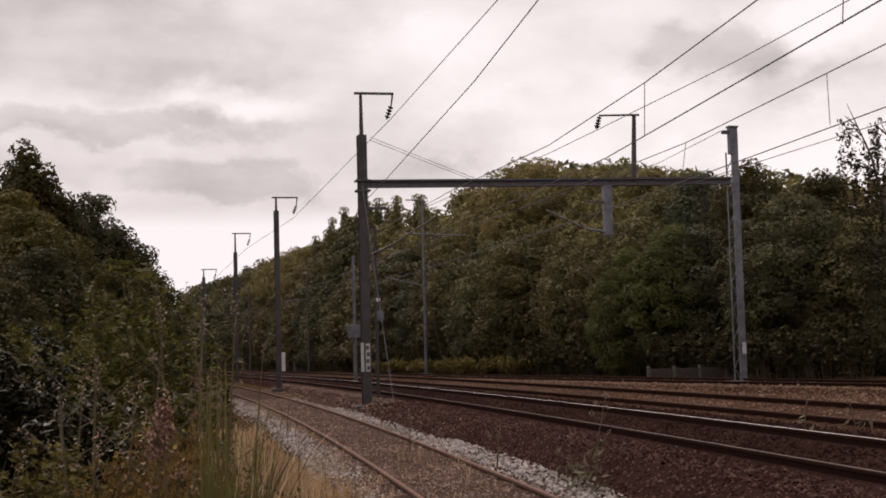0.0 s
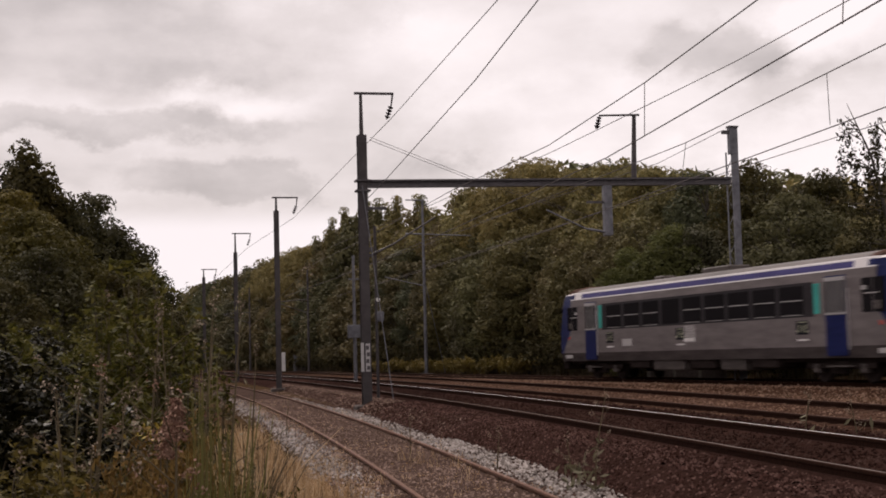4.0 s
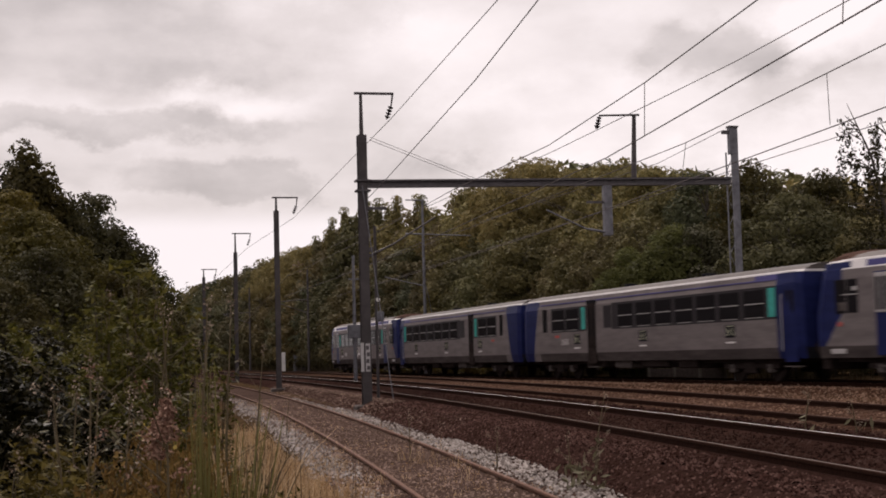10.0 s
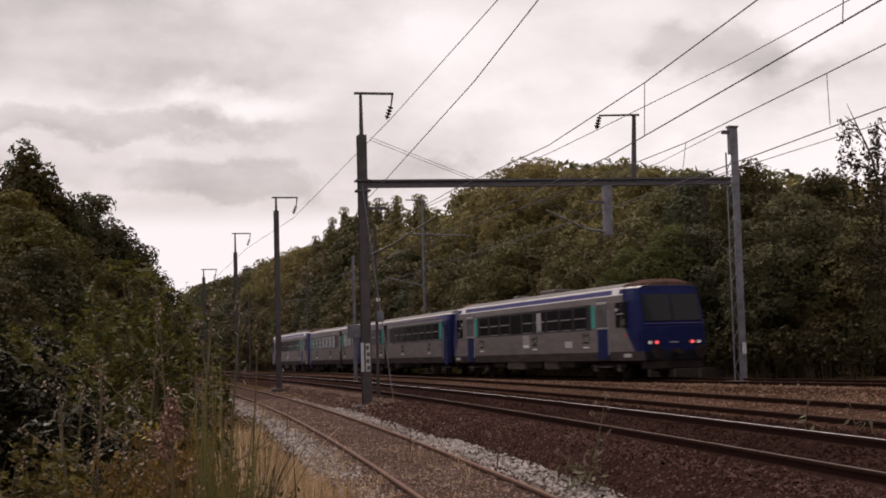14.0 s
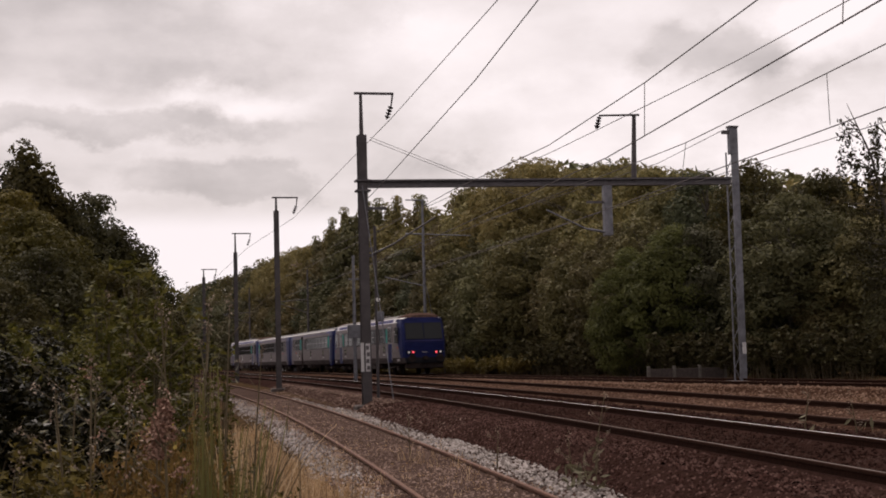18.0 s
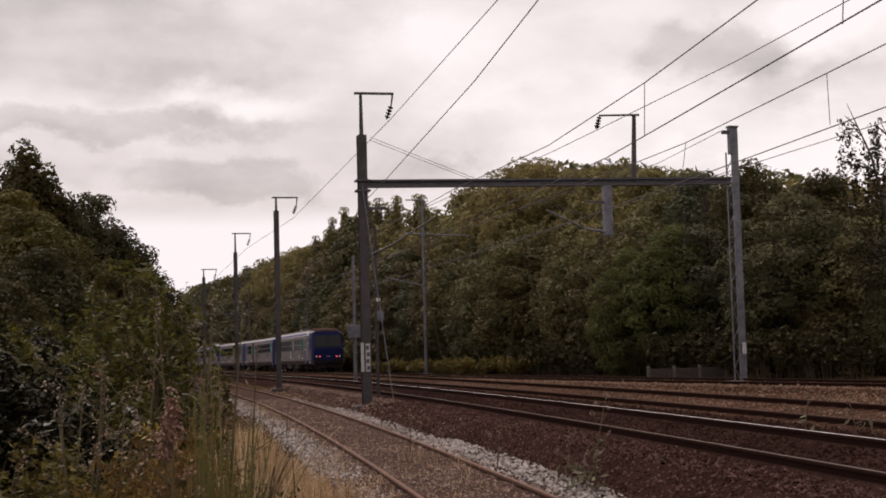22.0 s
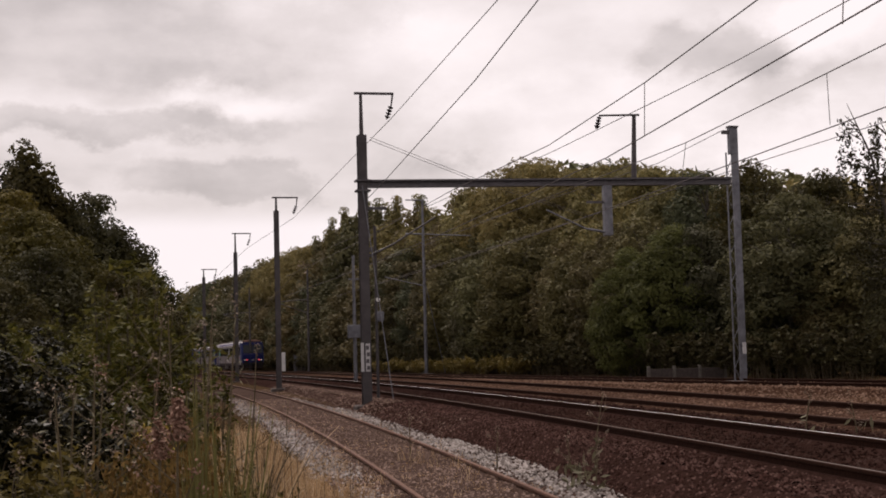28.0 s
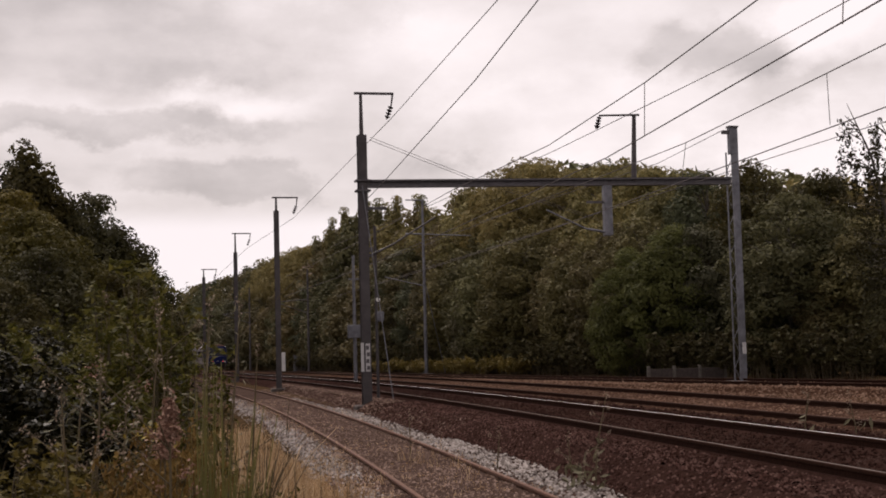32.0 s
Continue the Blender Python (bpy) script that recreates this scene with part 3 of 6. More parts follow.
def buffers(parent, y, sgn):
    for sx in (-0.87, 0.87):
        bm = rod((sx, y, 1.03), (sx, y + sgn * 0.35, 1.03), 0.09, 0.09, 12)
        add_rod(bm, (sx, y + sgn * 0.35, 1.03), (sx, y + sgn * 0.40, 1.03), 0.23, 0.23, 20)
        part("buffer", bm, P_UNDER, parent)
    bm = box(-0.12, 0.12, min(y, y + sgn * 0.45), max(y, y + sgn * 0.45), 0.92, 1.14, 0.03)
    part("coupler", bm, P_UNDER, parent)


def motor_car(label, rear):
    """One railcar; the rear one has a blind drawn, its badges stand otherwise, and its tail lamps are lit."""
    car = thing("railcar", label=label, category="train", group="vehicles of the train")
    L = 12.15

    def paint(y, z):
        a = abs(y)
        if z > 3.53:
            return 8 if a > 10.5 else 5
        if a > 90:
            return 6 if z < 1.06 else 9
        if z < 1.06:
            return 1
        if a > 11.62 - 0.93 * max(0.0, min(z, 2.0) - 1.06) or (a > 10.3 and z > 3.275):
            return 2 if z < 3.46 else 4
        if z > 3.46:
            return 4
        if z > 3.275:
            return 4 if a > 9.6 else 3
        if z > 3.24:
            return 4
        if 1.95 < z < 2.98 and a < 7.55:
            return 7
        return 0

    def slant(sg):
        return lambda z: sg * (11.62 - 0.93 * max(0.0, min(z, 2.0) - 1.06))
    flat = lambda v: (lambda z: v)
    st = [flat(-L), flat(-11.9), slant(-1), flat(-10.72), flat(-10.3), flat(-9.6), flat(-7.55), flat(0), flat(7.55), flat(9.6), flat(10.3), flat(10.72), slant(1), flat(11.9), flat(L)]
    ends = [(0.88, -0.30), (0.95, -0.26), (0.98, -0.1), (1, -0.02)] + [(1, 0)] * 7 + [(1, 0.02), (0.98, 0.1), (0.95, 0.26), (0.88, 0.30)]
    me = body_shell(st, paint, 0.0, ends, CAR_PAINTS)
    b = new("body", me)
    b.parent = car
    for side in (-1, 1):
        for i in range(9):
            window_unit(car, side, 6.45 - 1.6 * i, 1.32, bar=i not in (3,))
        for sg in (-1, 1):
            y = sg * 8.68
            d = side_panel(car, "door", side, y - 0.53, y + 0.53, 0.78, 3.10, P_BLUE, 0.004, 0.03, "folding door, blue below and grey above")
            for k in range(4):
                yy = y - 0.39 + 0.26 * k
                o = part("door_leaf", box(-0.01, 0.01, yy - 0.12, yy + 0.12, 1.97, 3.06, 0.004), P_ALU, d)
                o.matrix_basis = pose(side * 0.014, 0, 0)
                o = part("door_pane", box(-0.01, 0.01, yy - 0.086, yy + 0.086, 2.03, 2.95, 0.004), P_GLASS, d)
                o.matrix_basis = pose(side * 0.020, 0, 0)
            side_panel(car, "grab_rail", side, y - 0.66, y - 0.63, 0.95, 2.7, P_ALU, 0.03, 0.03)
            side_panel(car, "curtain", side, sg * 7.72 - 0.16, sg * 7.72 + 0.16, 2.02, 2.92, P_TEAL, 0.005, label="teal curtain behind glass")
            side_panel(car, "step", side, y - 0.5, y + 0.5, 0.46, 0.50, P_TANK, 0.02, 0.25)
            side_panel(car, "cab_window", side, sg * 10.24 - 0.25, sg * 10.24 + 0.25, 1.98, 2.95, P_GLASS, 0.002, label="dark cab side window")
            side_panel(car, "cab_window", side, sg * 10.78 - 0.25, sg * 10.78 + 0.25, 1.98, 2.95, P_GLASS, 0.0, 0.06, label="dark cab side window")
            side_panel(car, "cab_vent_bar", side, sg * 10.4 - 0.38, sg * 10.4 + 0.3, 2.5, 2.53, P_ALU, 0.012)
            side_panel(car, "cab_notice", side, sg * 10.12 - 0.11, sg * 10.12 + 0.11, 2.62, 2.74, P_ALU, 0.010, 0.012)
            side_panel(car, "cab_sill", side, sg * 10.72 - 0.16, sg * 10.72 + 0.16, 2.06, 2.30, P_TANK, 0.012, 0.06)
            side_panel(car, "side_marker", side, sg * 10.86 - 0.10, sg * 10.86 + 0.10, 1.62, 1.74, P_REDMARK, 0.006, 0.05, "small red side marker")
            side_panel(car, "corner_plate", side, sg * 11.0 - 0.35, sg * 11.0 + 0.35, 0.84, 0.98, P_ALU, 0.012, 0.02, label="white corner panel with unread marks", x=1.40)
        for y in (6.85, -0.83 if rear else 0.95, -6.9):
            emblem(car, side, y)
        side_panel(car, "notice_panel", side, -0.15, 0.72, 1.32, 1.92, P_NOTICE, 0.004, 0.012, "pale rectangular notice panel")
        y = -5.4 if rear else 4.9
        side_panel(car, "notice_panel", side, y, y + 0.85, 1.28, 1.55, P_ALU, 0.004, 0.012, "white rectangular notice panel")
        side_panel(car, "notice_stripe", side, -0.1, 0.67, 1.36, 1.47, P_WHITE, 0.010, 0.012, "white stripe across the notice panel")
        if rear:
            for k in range(2):
                side_panel(car, "blind", side, -1.72 + 0.3 * k, -1.48 + 0.3 * k, 2.06, 2.86, P_ALU, 0.008, 0.012, "pale blind drawn behind one window")
        side_panel(car, "gutter", side, -10.6, 10.6, 3.462, 3.50, P_WHITE, -0.06, 0.05, x=1.40)
    for sg in (-1, 1):
        c0 = sg * (L + 0.004)
        for x0, x1 in ((-1.16, -0.02), (0.02, 1.16)):
            bm = box(x0, x1, -0.012, 0.012, 0.0, 1.06, 0.01)
            o = part("windscreen", bm, P_SCREEN, car, "raked windscreen pane")
            o.matrix_basis = pose(0, c0 - sg * 0.022, 2.18, sg * 16.7)
        o = part("nose_ledge", box(-1.2, 1.2, -0.03, 0.03, 2.06, 2.10, 0.01), P_STRIPE, car)
        o.matrix_basis = pose(0, c0, 0)
        for sx in (-1, 1):
            bezel = part("lamp_bezel", box(sx * 0.86 - 0.30, sx * 0.86 + 0.30, -0.02, 0.02, 1.27, 1.49, 0.02), P_DARK, car)
            bezel.matrix_basis = pose(0, c0, 0)
            for dx, mt, nm in ((0.14, P_HEAD, "head_lamp"), (-0.13, P_TAIL if sg < 0 and rear else P_HEAD, "tail_lamp")):
                o = part(nm, rod((sx * (0.86 + dx), sg * 0.012, 1.38), (sx * (0.86 + dx), sg * 0.05, 1.38), 0.065, 0.06, 16), mt, bezel)
        o = part("nose_badge", box(-0.16, 0.16, -0.012, 0.012, 1.36, 1.40), P_ALU, car)
        o.matrix_basis = pose(0, c0, 0)
        part("valance", box(-1.2, 1.2, sg * 11.9 - 0.2, sg * 11.9 + 0.2, 0.38, 0.72, 0.04), P_UNDER, car)
        buffers(car, sg * L, sg)
        # soot-brown cowl over the cab
        bm = bmesh.new()
        rings = []
        for y, peak in ((9.85, 3.70), (10.2, 3.78), (10.8, 3.83), (11.25, 3.82), (11.5, 3.68)):
            rings.append([bm.verts.new((1.17 * u, sg * y, 3.52 + (peak - 3.52) * math.sqrt(max(0.0, 1 - abs(u) ** 2.4)))) for u in (-1, -0.92, -0.75, -0.45, 0, 0.45, 0.75, 0.92, 1)])
        for a, b in zip(rings[:-1], rings[1:]):
            for k in range(8):
                bm.faces.new((a[k], a[k + 1], b[k + 1], b[k]))
        for ring in (rings[0], rings[-1]):
            bm.faces.new(ring)
        bmesh.ops.recalc_face_normals(bm, faces=bm.faces)
        part("roof_cowl", bm, P_COWL, car, "brown-stained roof cowl over the cab")
        bogie(car, sg * 8.3)
    for y0, y1, x0, x1, z1 in ((-0.9, 1.1, -0.4, 0.4, 3.95), (4.4, 5.1, -0.3, 0.3, 3.9)):
        part("exhaust_housing", box(x0, x1, y0, y1, 3.70, z1, 0.04), P_ROOF, car)
    for y0, y1, z0, mt in ((-5.2, -3.6, 0.42, P_UNDER), (-3.2, -1.6, 0.35, P_TANK), (-1.2, 0.6, 0.40, P_UNDER), (1.0, 3.4, 0.34, P_TANK), (3.8, 5.4, 0.42, P_UNDER)):
        part("underfloor_box", box(-1.3, 1.3, y0, y1, z0, 0.76, 0.05), mt, car)
    part("underframe", box(-1.1, 1.1, -11.5, 11.5, 0.6, 0.75), P_UNDER, car)
    return car



def trailer_car(label, plate):
    car = thing("trailer_carriage", label=label, category="train", group="vehicles of the train")
    L = 11.78

    def paint(y, z):
        if z > 3.53:
            return 5
        if z > 3.46:
            return 4
        if y > 10.36 or y < -10.12:
            return 2 if abs(y) < 90 else (2 if z > 1.06 else 6)
        if z < 1.06:
            return 1
        if z > 3.275:
            return 0 if y < 9.0 else 3
        if z > 3.24:
            return 0
        if 1.95 < z < 2.98 and (-1.95 < y < 10.36 or -8.3 < y < -4.45):
            return 7
        return 0
    flat = lambda v: (lambda z: v)
    slant = lambda z: -9.76 - 0.30 * max(0.0, 3.3 - z)
    st = [flat(-L), flat(-11.4), slant, flat(-9.70), flat(-8.3), flat(-4.45), flat(-1.95), flat(5), flat(9.0), flat(10.36), flat(11.4), flat(L)]
    ends = [(0.93, -0.05), (0.99, -0.02)] + [(1, 0)] * 8 + [(0.99, 0.02), (0.93, 0.05)]

    def paint2(y, z):
        if y < -9.74 and abs(y) < 90 and z <= 3.46:
            return 2 if y < slant(z) - 0.02 else 0
        return paint(y, z)
    me = body_shell(st, paint2, -0.12, ends, CAR_PAINTS)
    b = new("body", me)
    b.parent = car
    for side in (-1, 1):
        for i in range(7):
            window_unit(car, side, 9.0 - 1.62 * i, 1.30)
        for i in range(2):
            window_unit(car, side, -5.95 - 1.55 * i, 1.30)
        side_panel(car, "grey_panel_window", side, -2.75, -2.0, 2.02, 2.9, P_BAND, 0.005, label="blanked dark grey window")
        d = side_panel(car, "door", side, -4.38, -3.52, 0.62, 3.14, P_UNDER, 0.004, 0.04, "grey folding door set in a dark recess", x=1.43)
        for k in range(2):
            yy = -4.15 + 0.40 * k
            o = part("door_leaf", box(-0.01, 0.01, yy - 0.185, yy + 0.185, 0.75, 3.02, 0.004), P_GREY, d)
            o.matrix_basis = pose(side * 0.004, 0, 0)
            o = part("door_pane", box(-0.01, 0.01, yy - 0.09, yy + 0.09, 1.7, 2.85, 0.004), P_GLASS, d)
            o.matrix_basis = pose(side * 0.024, 0, 0)
        side_panel(car, "door_lintel", side, -4.42, -3.48, 3.05, 3.18, P_DARK, 0.006)
        side_panel(car, "curtain", side, -4.98, -4.60, 2.02, 2.92, P_TEAL, 0.005, label="teal curtain behind glass")
        side_panel(car, "curtain", side, 9.86, 10.28, 2.02, 2.92, P_TEAL, 0.006, label="teal curtain behind glass")
        side_panel(car, "narrow_window", side, -9.3, -8.78, 1.98, 2.98, P_GLASS, 0.004, label="narrow dark lavatory window")
        d = side_panel(car, "end_door", side, 10.75, 11.45, 0.62, 3.05, P_BLUE, -0.012, 0.03, "blue end door", x=1.42)
        for k in range(2):
            o = part("door_pane", box(-0.01, 0.01, 10.88 + 0.27 * k, 11.06 + 0.27 * k, 1.75, 2.8, 0.004), P_GLASS, d)
            o.matrix_basis = pose(side * 0.013, 0, 0)
        side_panel(car, "grab_rail", side, 10.62, 10.655, 0.95, 2.7, P_ALU, 0.02, 0.03)
        side_panel(car, "step", side, 10.7, 11.5, 0.46, 0.50, P_TANK, 0.0, 0.25)
        side_panel(car, "step", side, -4.4, -3.5, 0.46, 0.50, P_TANK, 0.0, 0.25)
        for y in (7.4, 0.8, -5.5):
            emblem(car, side, y)
        side_panel(car, "red_mark", side, -7.9, -7.4, 1.72, 1.83, P_REDMARK, 0.003, 0.012, "small red oblong mark")
        if plate:
            side_panel(car, "class_plate", side, -7.2, -6.4, 1.40, 1.66, P_NOTICE, 0.003, 0.012, "white plate with unread marks")
        side_panel(car, "stripe", side, -9.6, 10.3, 3.26 - 0.12, 3.31 - 0.12, P_STRIPE, -0.03, 0.02, "thin violet-blue stripe under the gutter", x=1.43)
        side_panel(car, "gutter", side, -11.4, 11.4, 3.462 - 0.12, 3.50 - 0.12, P_WHITE, -0.06, 0.05, x=1.40)
    for sg in (-1, 1):
        bm = box(-0.75, 0.75, min(sg * L, sg * (L + 0.22)), max(sg * L, sg * (L + 0.22)), 0.95, 3.2, 0.08)
        part("gangway_bellows", bm, P_RUBBER, car)
        buffers(car, sg * L, sg)
        bogie(car, sg * 8.1)
    for y0, y1, z0, mt in ((-5.0, -3.2, 0.45, P_UNDER), (-2.2, -0.8, 0.42, P_TANK), (0.2, 2.4, 0.45, P_UNDER), (3.2, 4.6, 0.42, P_UNDER)):
        part("underfloor_box", box(-1.25, 1.25, y0, y1, z0, 0.76, 0.05), mt, car)
    part("underframe", box(-1.1, 1.1, -11.3, 11.3, 0.6, 0.75), P_UNDER, car)
    part("roof_vent", box(-0.2, 0.2, 3.2, 3.6, 3.60, 3.78, 0.03), P_DARK, car)
    part("roof_vent", box(-0.2, 0.2, -3.4, -3.0, 3.60, 3.78, 0.03), P_DARK, car)
    return car


P_REDMARK = gloss("faded_red_mark", (0.40, 0.10, 0.09), 0.5, 0.2)
CAR_FRONT = motor_car("leading grey and blue diesel railcar with blue doors", False)
CAR_REAR = motor_car("rear grey and blue diesel railcar with lit red tail lamps", True)
TRAILER_1 = trailer_car("grey railway carriage with blue ends and dark windows", False)
TRAILER_2 = trailer_car("grey railway carriage with blue ends and a white class plate", True)
CARS = [CAR_FRONT, TRAILER_1, TRAILER_2, CAR_REAR]

# ---- catenary masts, the gantry and its wires ----
def i_section(h, w, d, t=0.014):
    """An H column standing at the origin, h high, flanges w wide, d deep."""
    bm = bmesh.new()
    add_box(bm, -w / 2, w / 2, -d / 2, -d / 2 + t, 0, h)
    add_box(bm, -w / 2, w / 2, d / 2 - t, d / 2, 0, h)
    add_box(bm, -t / 2, t / 2, -d / 2 + t, d / 2 - t, 0, h)
    return bm


def insulator(parent, a, b, discs=4, r=0.10):
    a, b = Vector(a), Vector(b)
    o = part("insulator", rod(a, b, 0.02, 0.02, 8), M_INSUL, parent)
    for k in range(discs):
        q = a + (b - a) * ((k + 0.7) / (discs + 0.4))
        d = (b - a).normalized() * 0.03
        part("insulator_disc", rod(q - d, q + d, r, r * 0.45, 16), M_INSUL, o)
    return o


M_FOOT = noisy("dark_stained_concrete", (0.03, 0.022, 0.020), (0.065, 0.050, 0.045), 9.0, 0.95)
M_PLATE = noisy("grubby_white_plate", (0.30, 0.29, 0.29), (0.45, 0.44, 0.44), 12.0, 0.6, bump_s=0)


def foot(parent, w=0.8):
    part("concrete_foot", box(-w / 2, w / 2, -w / 2, w / 2, -0.5, 0.06, 0.05), M_FOOT, parent)


def row_mast(x, y, z, body, top, rz, arm=1.15, label="", wide=0.26):
    """A steel column with a thinner top pole and a feeder bracket."""
    m = thing("catenary_mast", x, y, z, rz, label, "mast", "masts beside the main track")
    part("column", i_section(body, wide, wide), M_STEEL_DK, m)
    part("top_pole", rod((0, 0, body - 0.15), (0, 0, top), 0.075, 0.05, 10), M_STEEL_DK, m)
    part("bracket", box(-0.22, arm, -0.035, 0.035, top - 0.05, top + 0.03, 0.008), M_DARKSTEEL, m)
    part("bracket_drop", rod((arm - 0.03, 0, top), (arm - 0.09, 0, top - 0.42), 0.035, 0.025, 8), M_DARKSTEEL, m)
    insulator(m, (arm - 0.09, 0, top - 0.42), (arm - 0.26, 0, top - 0.88))
    foot(m)
    return m


M_STEEL_DK = noisy("grey_mast_steel", (0.03444, 0.02788, 0.02952), (0.06724, 0.05658, 0.05904), 4.0, 0.65, 0.1, bump_s=0.1, bump_d=0.003, big=0.6)

HEAD = 13.0
gl = row_mast(-2.62, 47.1, -0.45, 9.0, 10.42, HEAD, 1.12, "tall grey steel gantry mast with a feeder bracket and plates", 0.30)


def number_plate(parent, x, y, z, h):
    """A tall white plate with unread dark marks."""
    p = part("number_plate", box(-0.075, 0.075, -0.01, 0.01, 0, h, 0.006), M_PLATE, parent, "tall white plate with unread black marks")
    p.matrix_basis = pose(x, y, z)
    for k in range(4):
        o = part("mark_bar", box(-0.05, 0.05, -0.006, 0.006, 0.06 + k * h / 4.2, 0.06 + k * h / 4.2 + h / 7), M_DARKSTEEL, p)
        o.matrix_basis = pose(0.01 * (-1) ** k, -0.012, 0)


number_plate(gl, 0.03, -0.17, 1.15, 0.92)
o = part("side_plate", box(-0.05, 0.05, -0.01, 0.01, 0, 0.95), M_PLATE, gl, "narrow white plate")
o.matrix_basis = pose(-0.15, -0.165, 1.15)
part("upper_bracket", box(0.15, 0.80, -0.03, 0.03, 6.50, 6.60, 0.008), M_DARKSTEEL, gl)
part("collar", box(-0.24, 0.24, -0.22, 0.22, 7.10, 7.16), M_DARKSTEEL, gl)
part("collar", box(-0.24, 0.24, -0.22, 0.22, 7.44, 7.50), M_DARKSTEEL, gl)
# cantilever over the main track
bm = rod((0.15, 0, 4.95), (1.0, 0.0, 5.35), 0.035)
add_rod(bm, (1.0, 0, 5.35), (2.45, 0, 6.25), 0.03)
part("cantilever", bm, M_STEEL_DK, gl)
insulator(gl, (0.15, 0, 4.95), (0.6, 0, 5.16), 4, 0.08)
part("guy_hook", box(0.1, 0.3, -0.05, 0.05, 5.1, 5.25), M_DARKSTEEL, gl)

row_mast(-8.67, 74.2, -0.40, 9.3, 10.0, 13, 1.15, "dark steel catenary mast with a feeder bracket")
row_mast(-14.78, 101.2, -0.40, 9.2, 10.55, 14, 1.12, "dark steel catenary mast with a feeder bracket")
row_mast(-21.2, 125.8, -0.40, 8.9, 9.6, 15, 1.15, "distant steel catenary mast with a feeder bracket")

# right-hand lattice post
gr = thing("gantry_post", 10.37, 50.5, -0.05, HEAD, "grey lattice steel gantry post with a small plate", "mast")
part("corner_angle", box(-0.25, -0.205, -0.06, -0.02, 0, 8.15), M_STEEL, gr)
part("channel_flange", box(0.0, 0.23, -0.07, -0.045, 0, 8.15), M_STEEL, gr)
part("channel_web", box(0.0, 0.02, -0.045, 0.06, 0, 8.15), M_STEEL, gr)
part("channel_web", box(0.21, 0.23, -0.045, 0.06, 0, 8.15), M_STEEL, gr)
for k in range(16):
    a, b = (-0.22, 0.01) if k % 2 else (0.01, -0.22)
    part("lacing_bar", rod((a, -0.05, k * 0.5), (b, -0.05, k * 0.5 + 0.5), 0.014, 0.014, 6), M_STEEL, gr)
part("top_plate", box(-0.09, 0.23, -0.09, 0.12, 8.1, 9.05, 0.01), M_STEEL, gr)
part("cap", box(-0.11, 0.25, -0.14, 0.16, 9.05, 9.11), M_DARKSTEEL, gr)
part("anchor_bracket", box(-0.34, -0.09, -0.05, 0.05, 8.82, 8.95), M_DARKSTEEL, gr)
foot(gr, 0.9)
o = part("number_plate", box(-0.07, 0.07, -0.01, 0.01, 0, 0.40), M_PLATE, gr, "white plate with unread marks")
o.matrix_basis = pose(0.10, -0.20, 1.0)

# the gantry beam from mast to post, with its drop post and feeder bracket
gb = thing("gantry_beam", label="dark steel beam across the tracks with a drop post", category="beam")
BL, BR = Vector((-2.47, 47.1, 6.91)), Vector((10.3, 50.45, 7.09))
BD = (BR - BL).normalized()
bm = bmesh.new()
for dz, hw in ((0.10, 0.13), (-0.10, 0.13)):
    q = Matrix.Translation((BL + BR) / 2) @ BD.to_track_quat("X", "Z").to_matrix().to_4x4()
    add_box(bm, -(BR - BL).length / 2, (BR - BL).length / 2, -hw, hw, dz - 0.03, dz + 0.03, q)
part("flanges", bm, M_DARKSTEEL, gb)
bm = bmesh.new()
add_box(bm, -(BR - BL).length / 2, (BR - BL).length / 2, -0.012, 0.012, -0.07, 0.07, q)
part("web", bm, M_DARKSTEEL, gb)
dp = part("drop_post", box(-0.14, 0.14, -0.14, 0.14, -1.85, -0.1, 0.01), M_STEEL, gb)
dp.matrix_basis = Matrix.Translation((5.74, 49.27, 7.0)) @ pose(0, 0, 0, 0, 0, HEAD)
part("drop_bracket", box(-0.75, 0.0, -0.03, 0.03, -0.72, -0.64), M_DARKSTEEL, dp)
bm = rod((-0.1, 0, -1.72), (-0.8, 0, -1.60), 0.05, 0.035, 10)
add_rod(bm, (-0.8, 0, -1.60), (-2.2, 0, -0.95), 0.028)
part("registration_arm", bm, M_STEEL, dp)
bp = part("feeder_pole", rod((6.73, 49.53, 7.05), (6.81, 49.53, 9.37), 0.10, 0.07, 10), M_STEEL_DK, gb)
part("feeder_bracket", rod((7.0, 49.58, 9.40), (5.55, 49.2, 9.35), 0.04, 0.035, 8), M_DARKSTEEL, bp)
insulator(gb, (5.57, 49.2, 9.32), (5.42, 49.17, 8.88), 4, 0.09)
insulator(gb, (5.57, 49.23, 9.32), (5.47, 49.2, 8.88), 4, 0.09)

# thin pole with a sign box, seen beyond the gantry mast
sp = thing("signal_pole", -4.43, 70.0, -0.25, 13, "thin grey pole with a square box and a ladder stay", "pole")
part("pole", rod((0, 0, 0), (0, 0, 6.4), 0.10, 0.07, 12), M_STEEL, sp)
part("sign_box", box(-0.36, 0.30, -0.14, 0.02, 2.35, 3.0, 0.02), M_STEEL, sp, "pale grey square sign box seen from behind")
part("cross_arm", box(-0.25, 0.25, -0.05, 0.05, 5.2, 5.28), M_STEEL, sp)
lp = thing("relay_post", -2.30, 48.2, -0.30, 13, "thin post with a small pale box", "pole")
part("post", rod((0, 0, 0), (0, 0, 5.9), 0.05, 0.05, 10), M_STEEL_DK, lp)
part("pale_box", box(0.0, 0.24, -0.10, 0.10, 2.66, 3.0, 0.02), M_STEEL, lp)
part("small_lamp", rod((0.05, -0.1, 3.4), (0.05, 0.1, 3.4), 0.07, 0.07, 12), M_WHITE, lp)

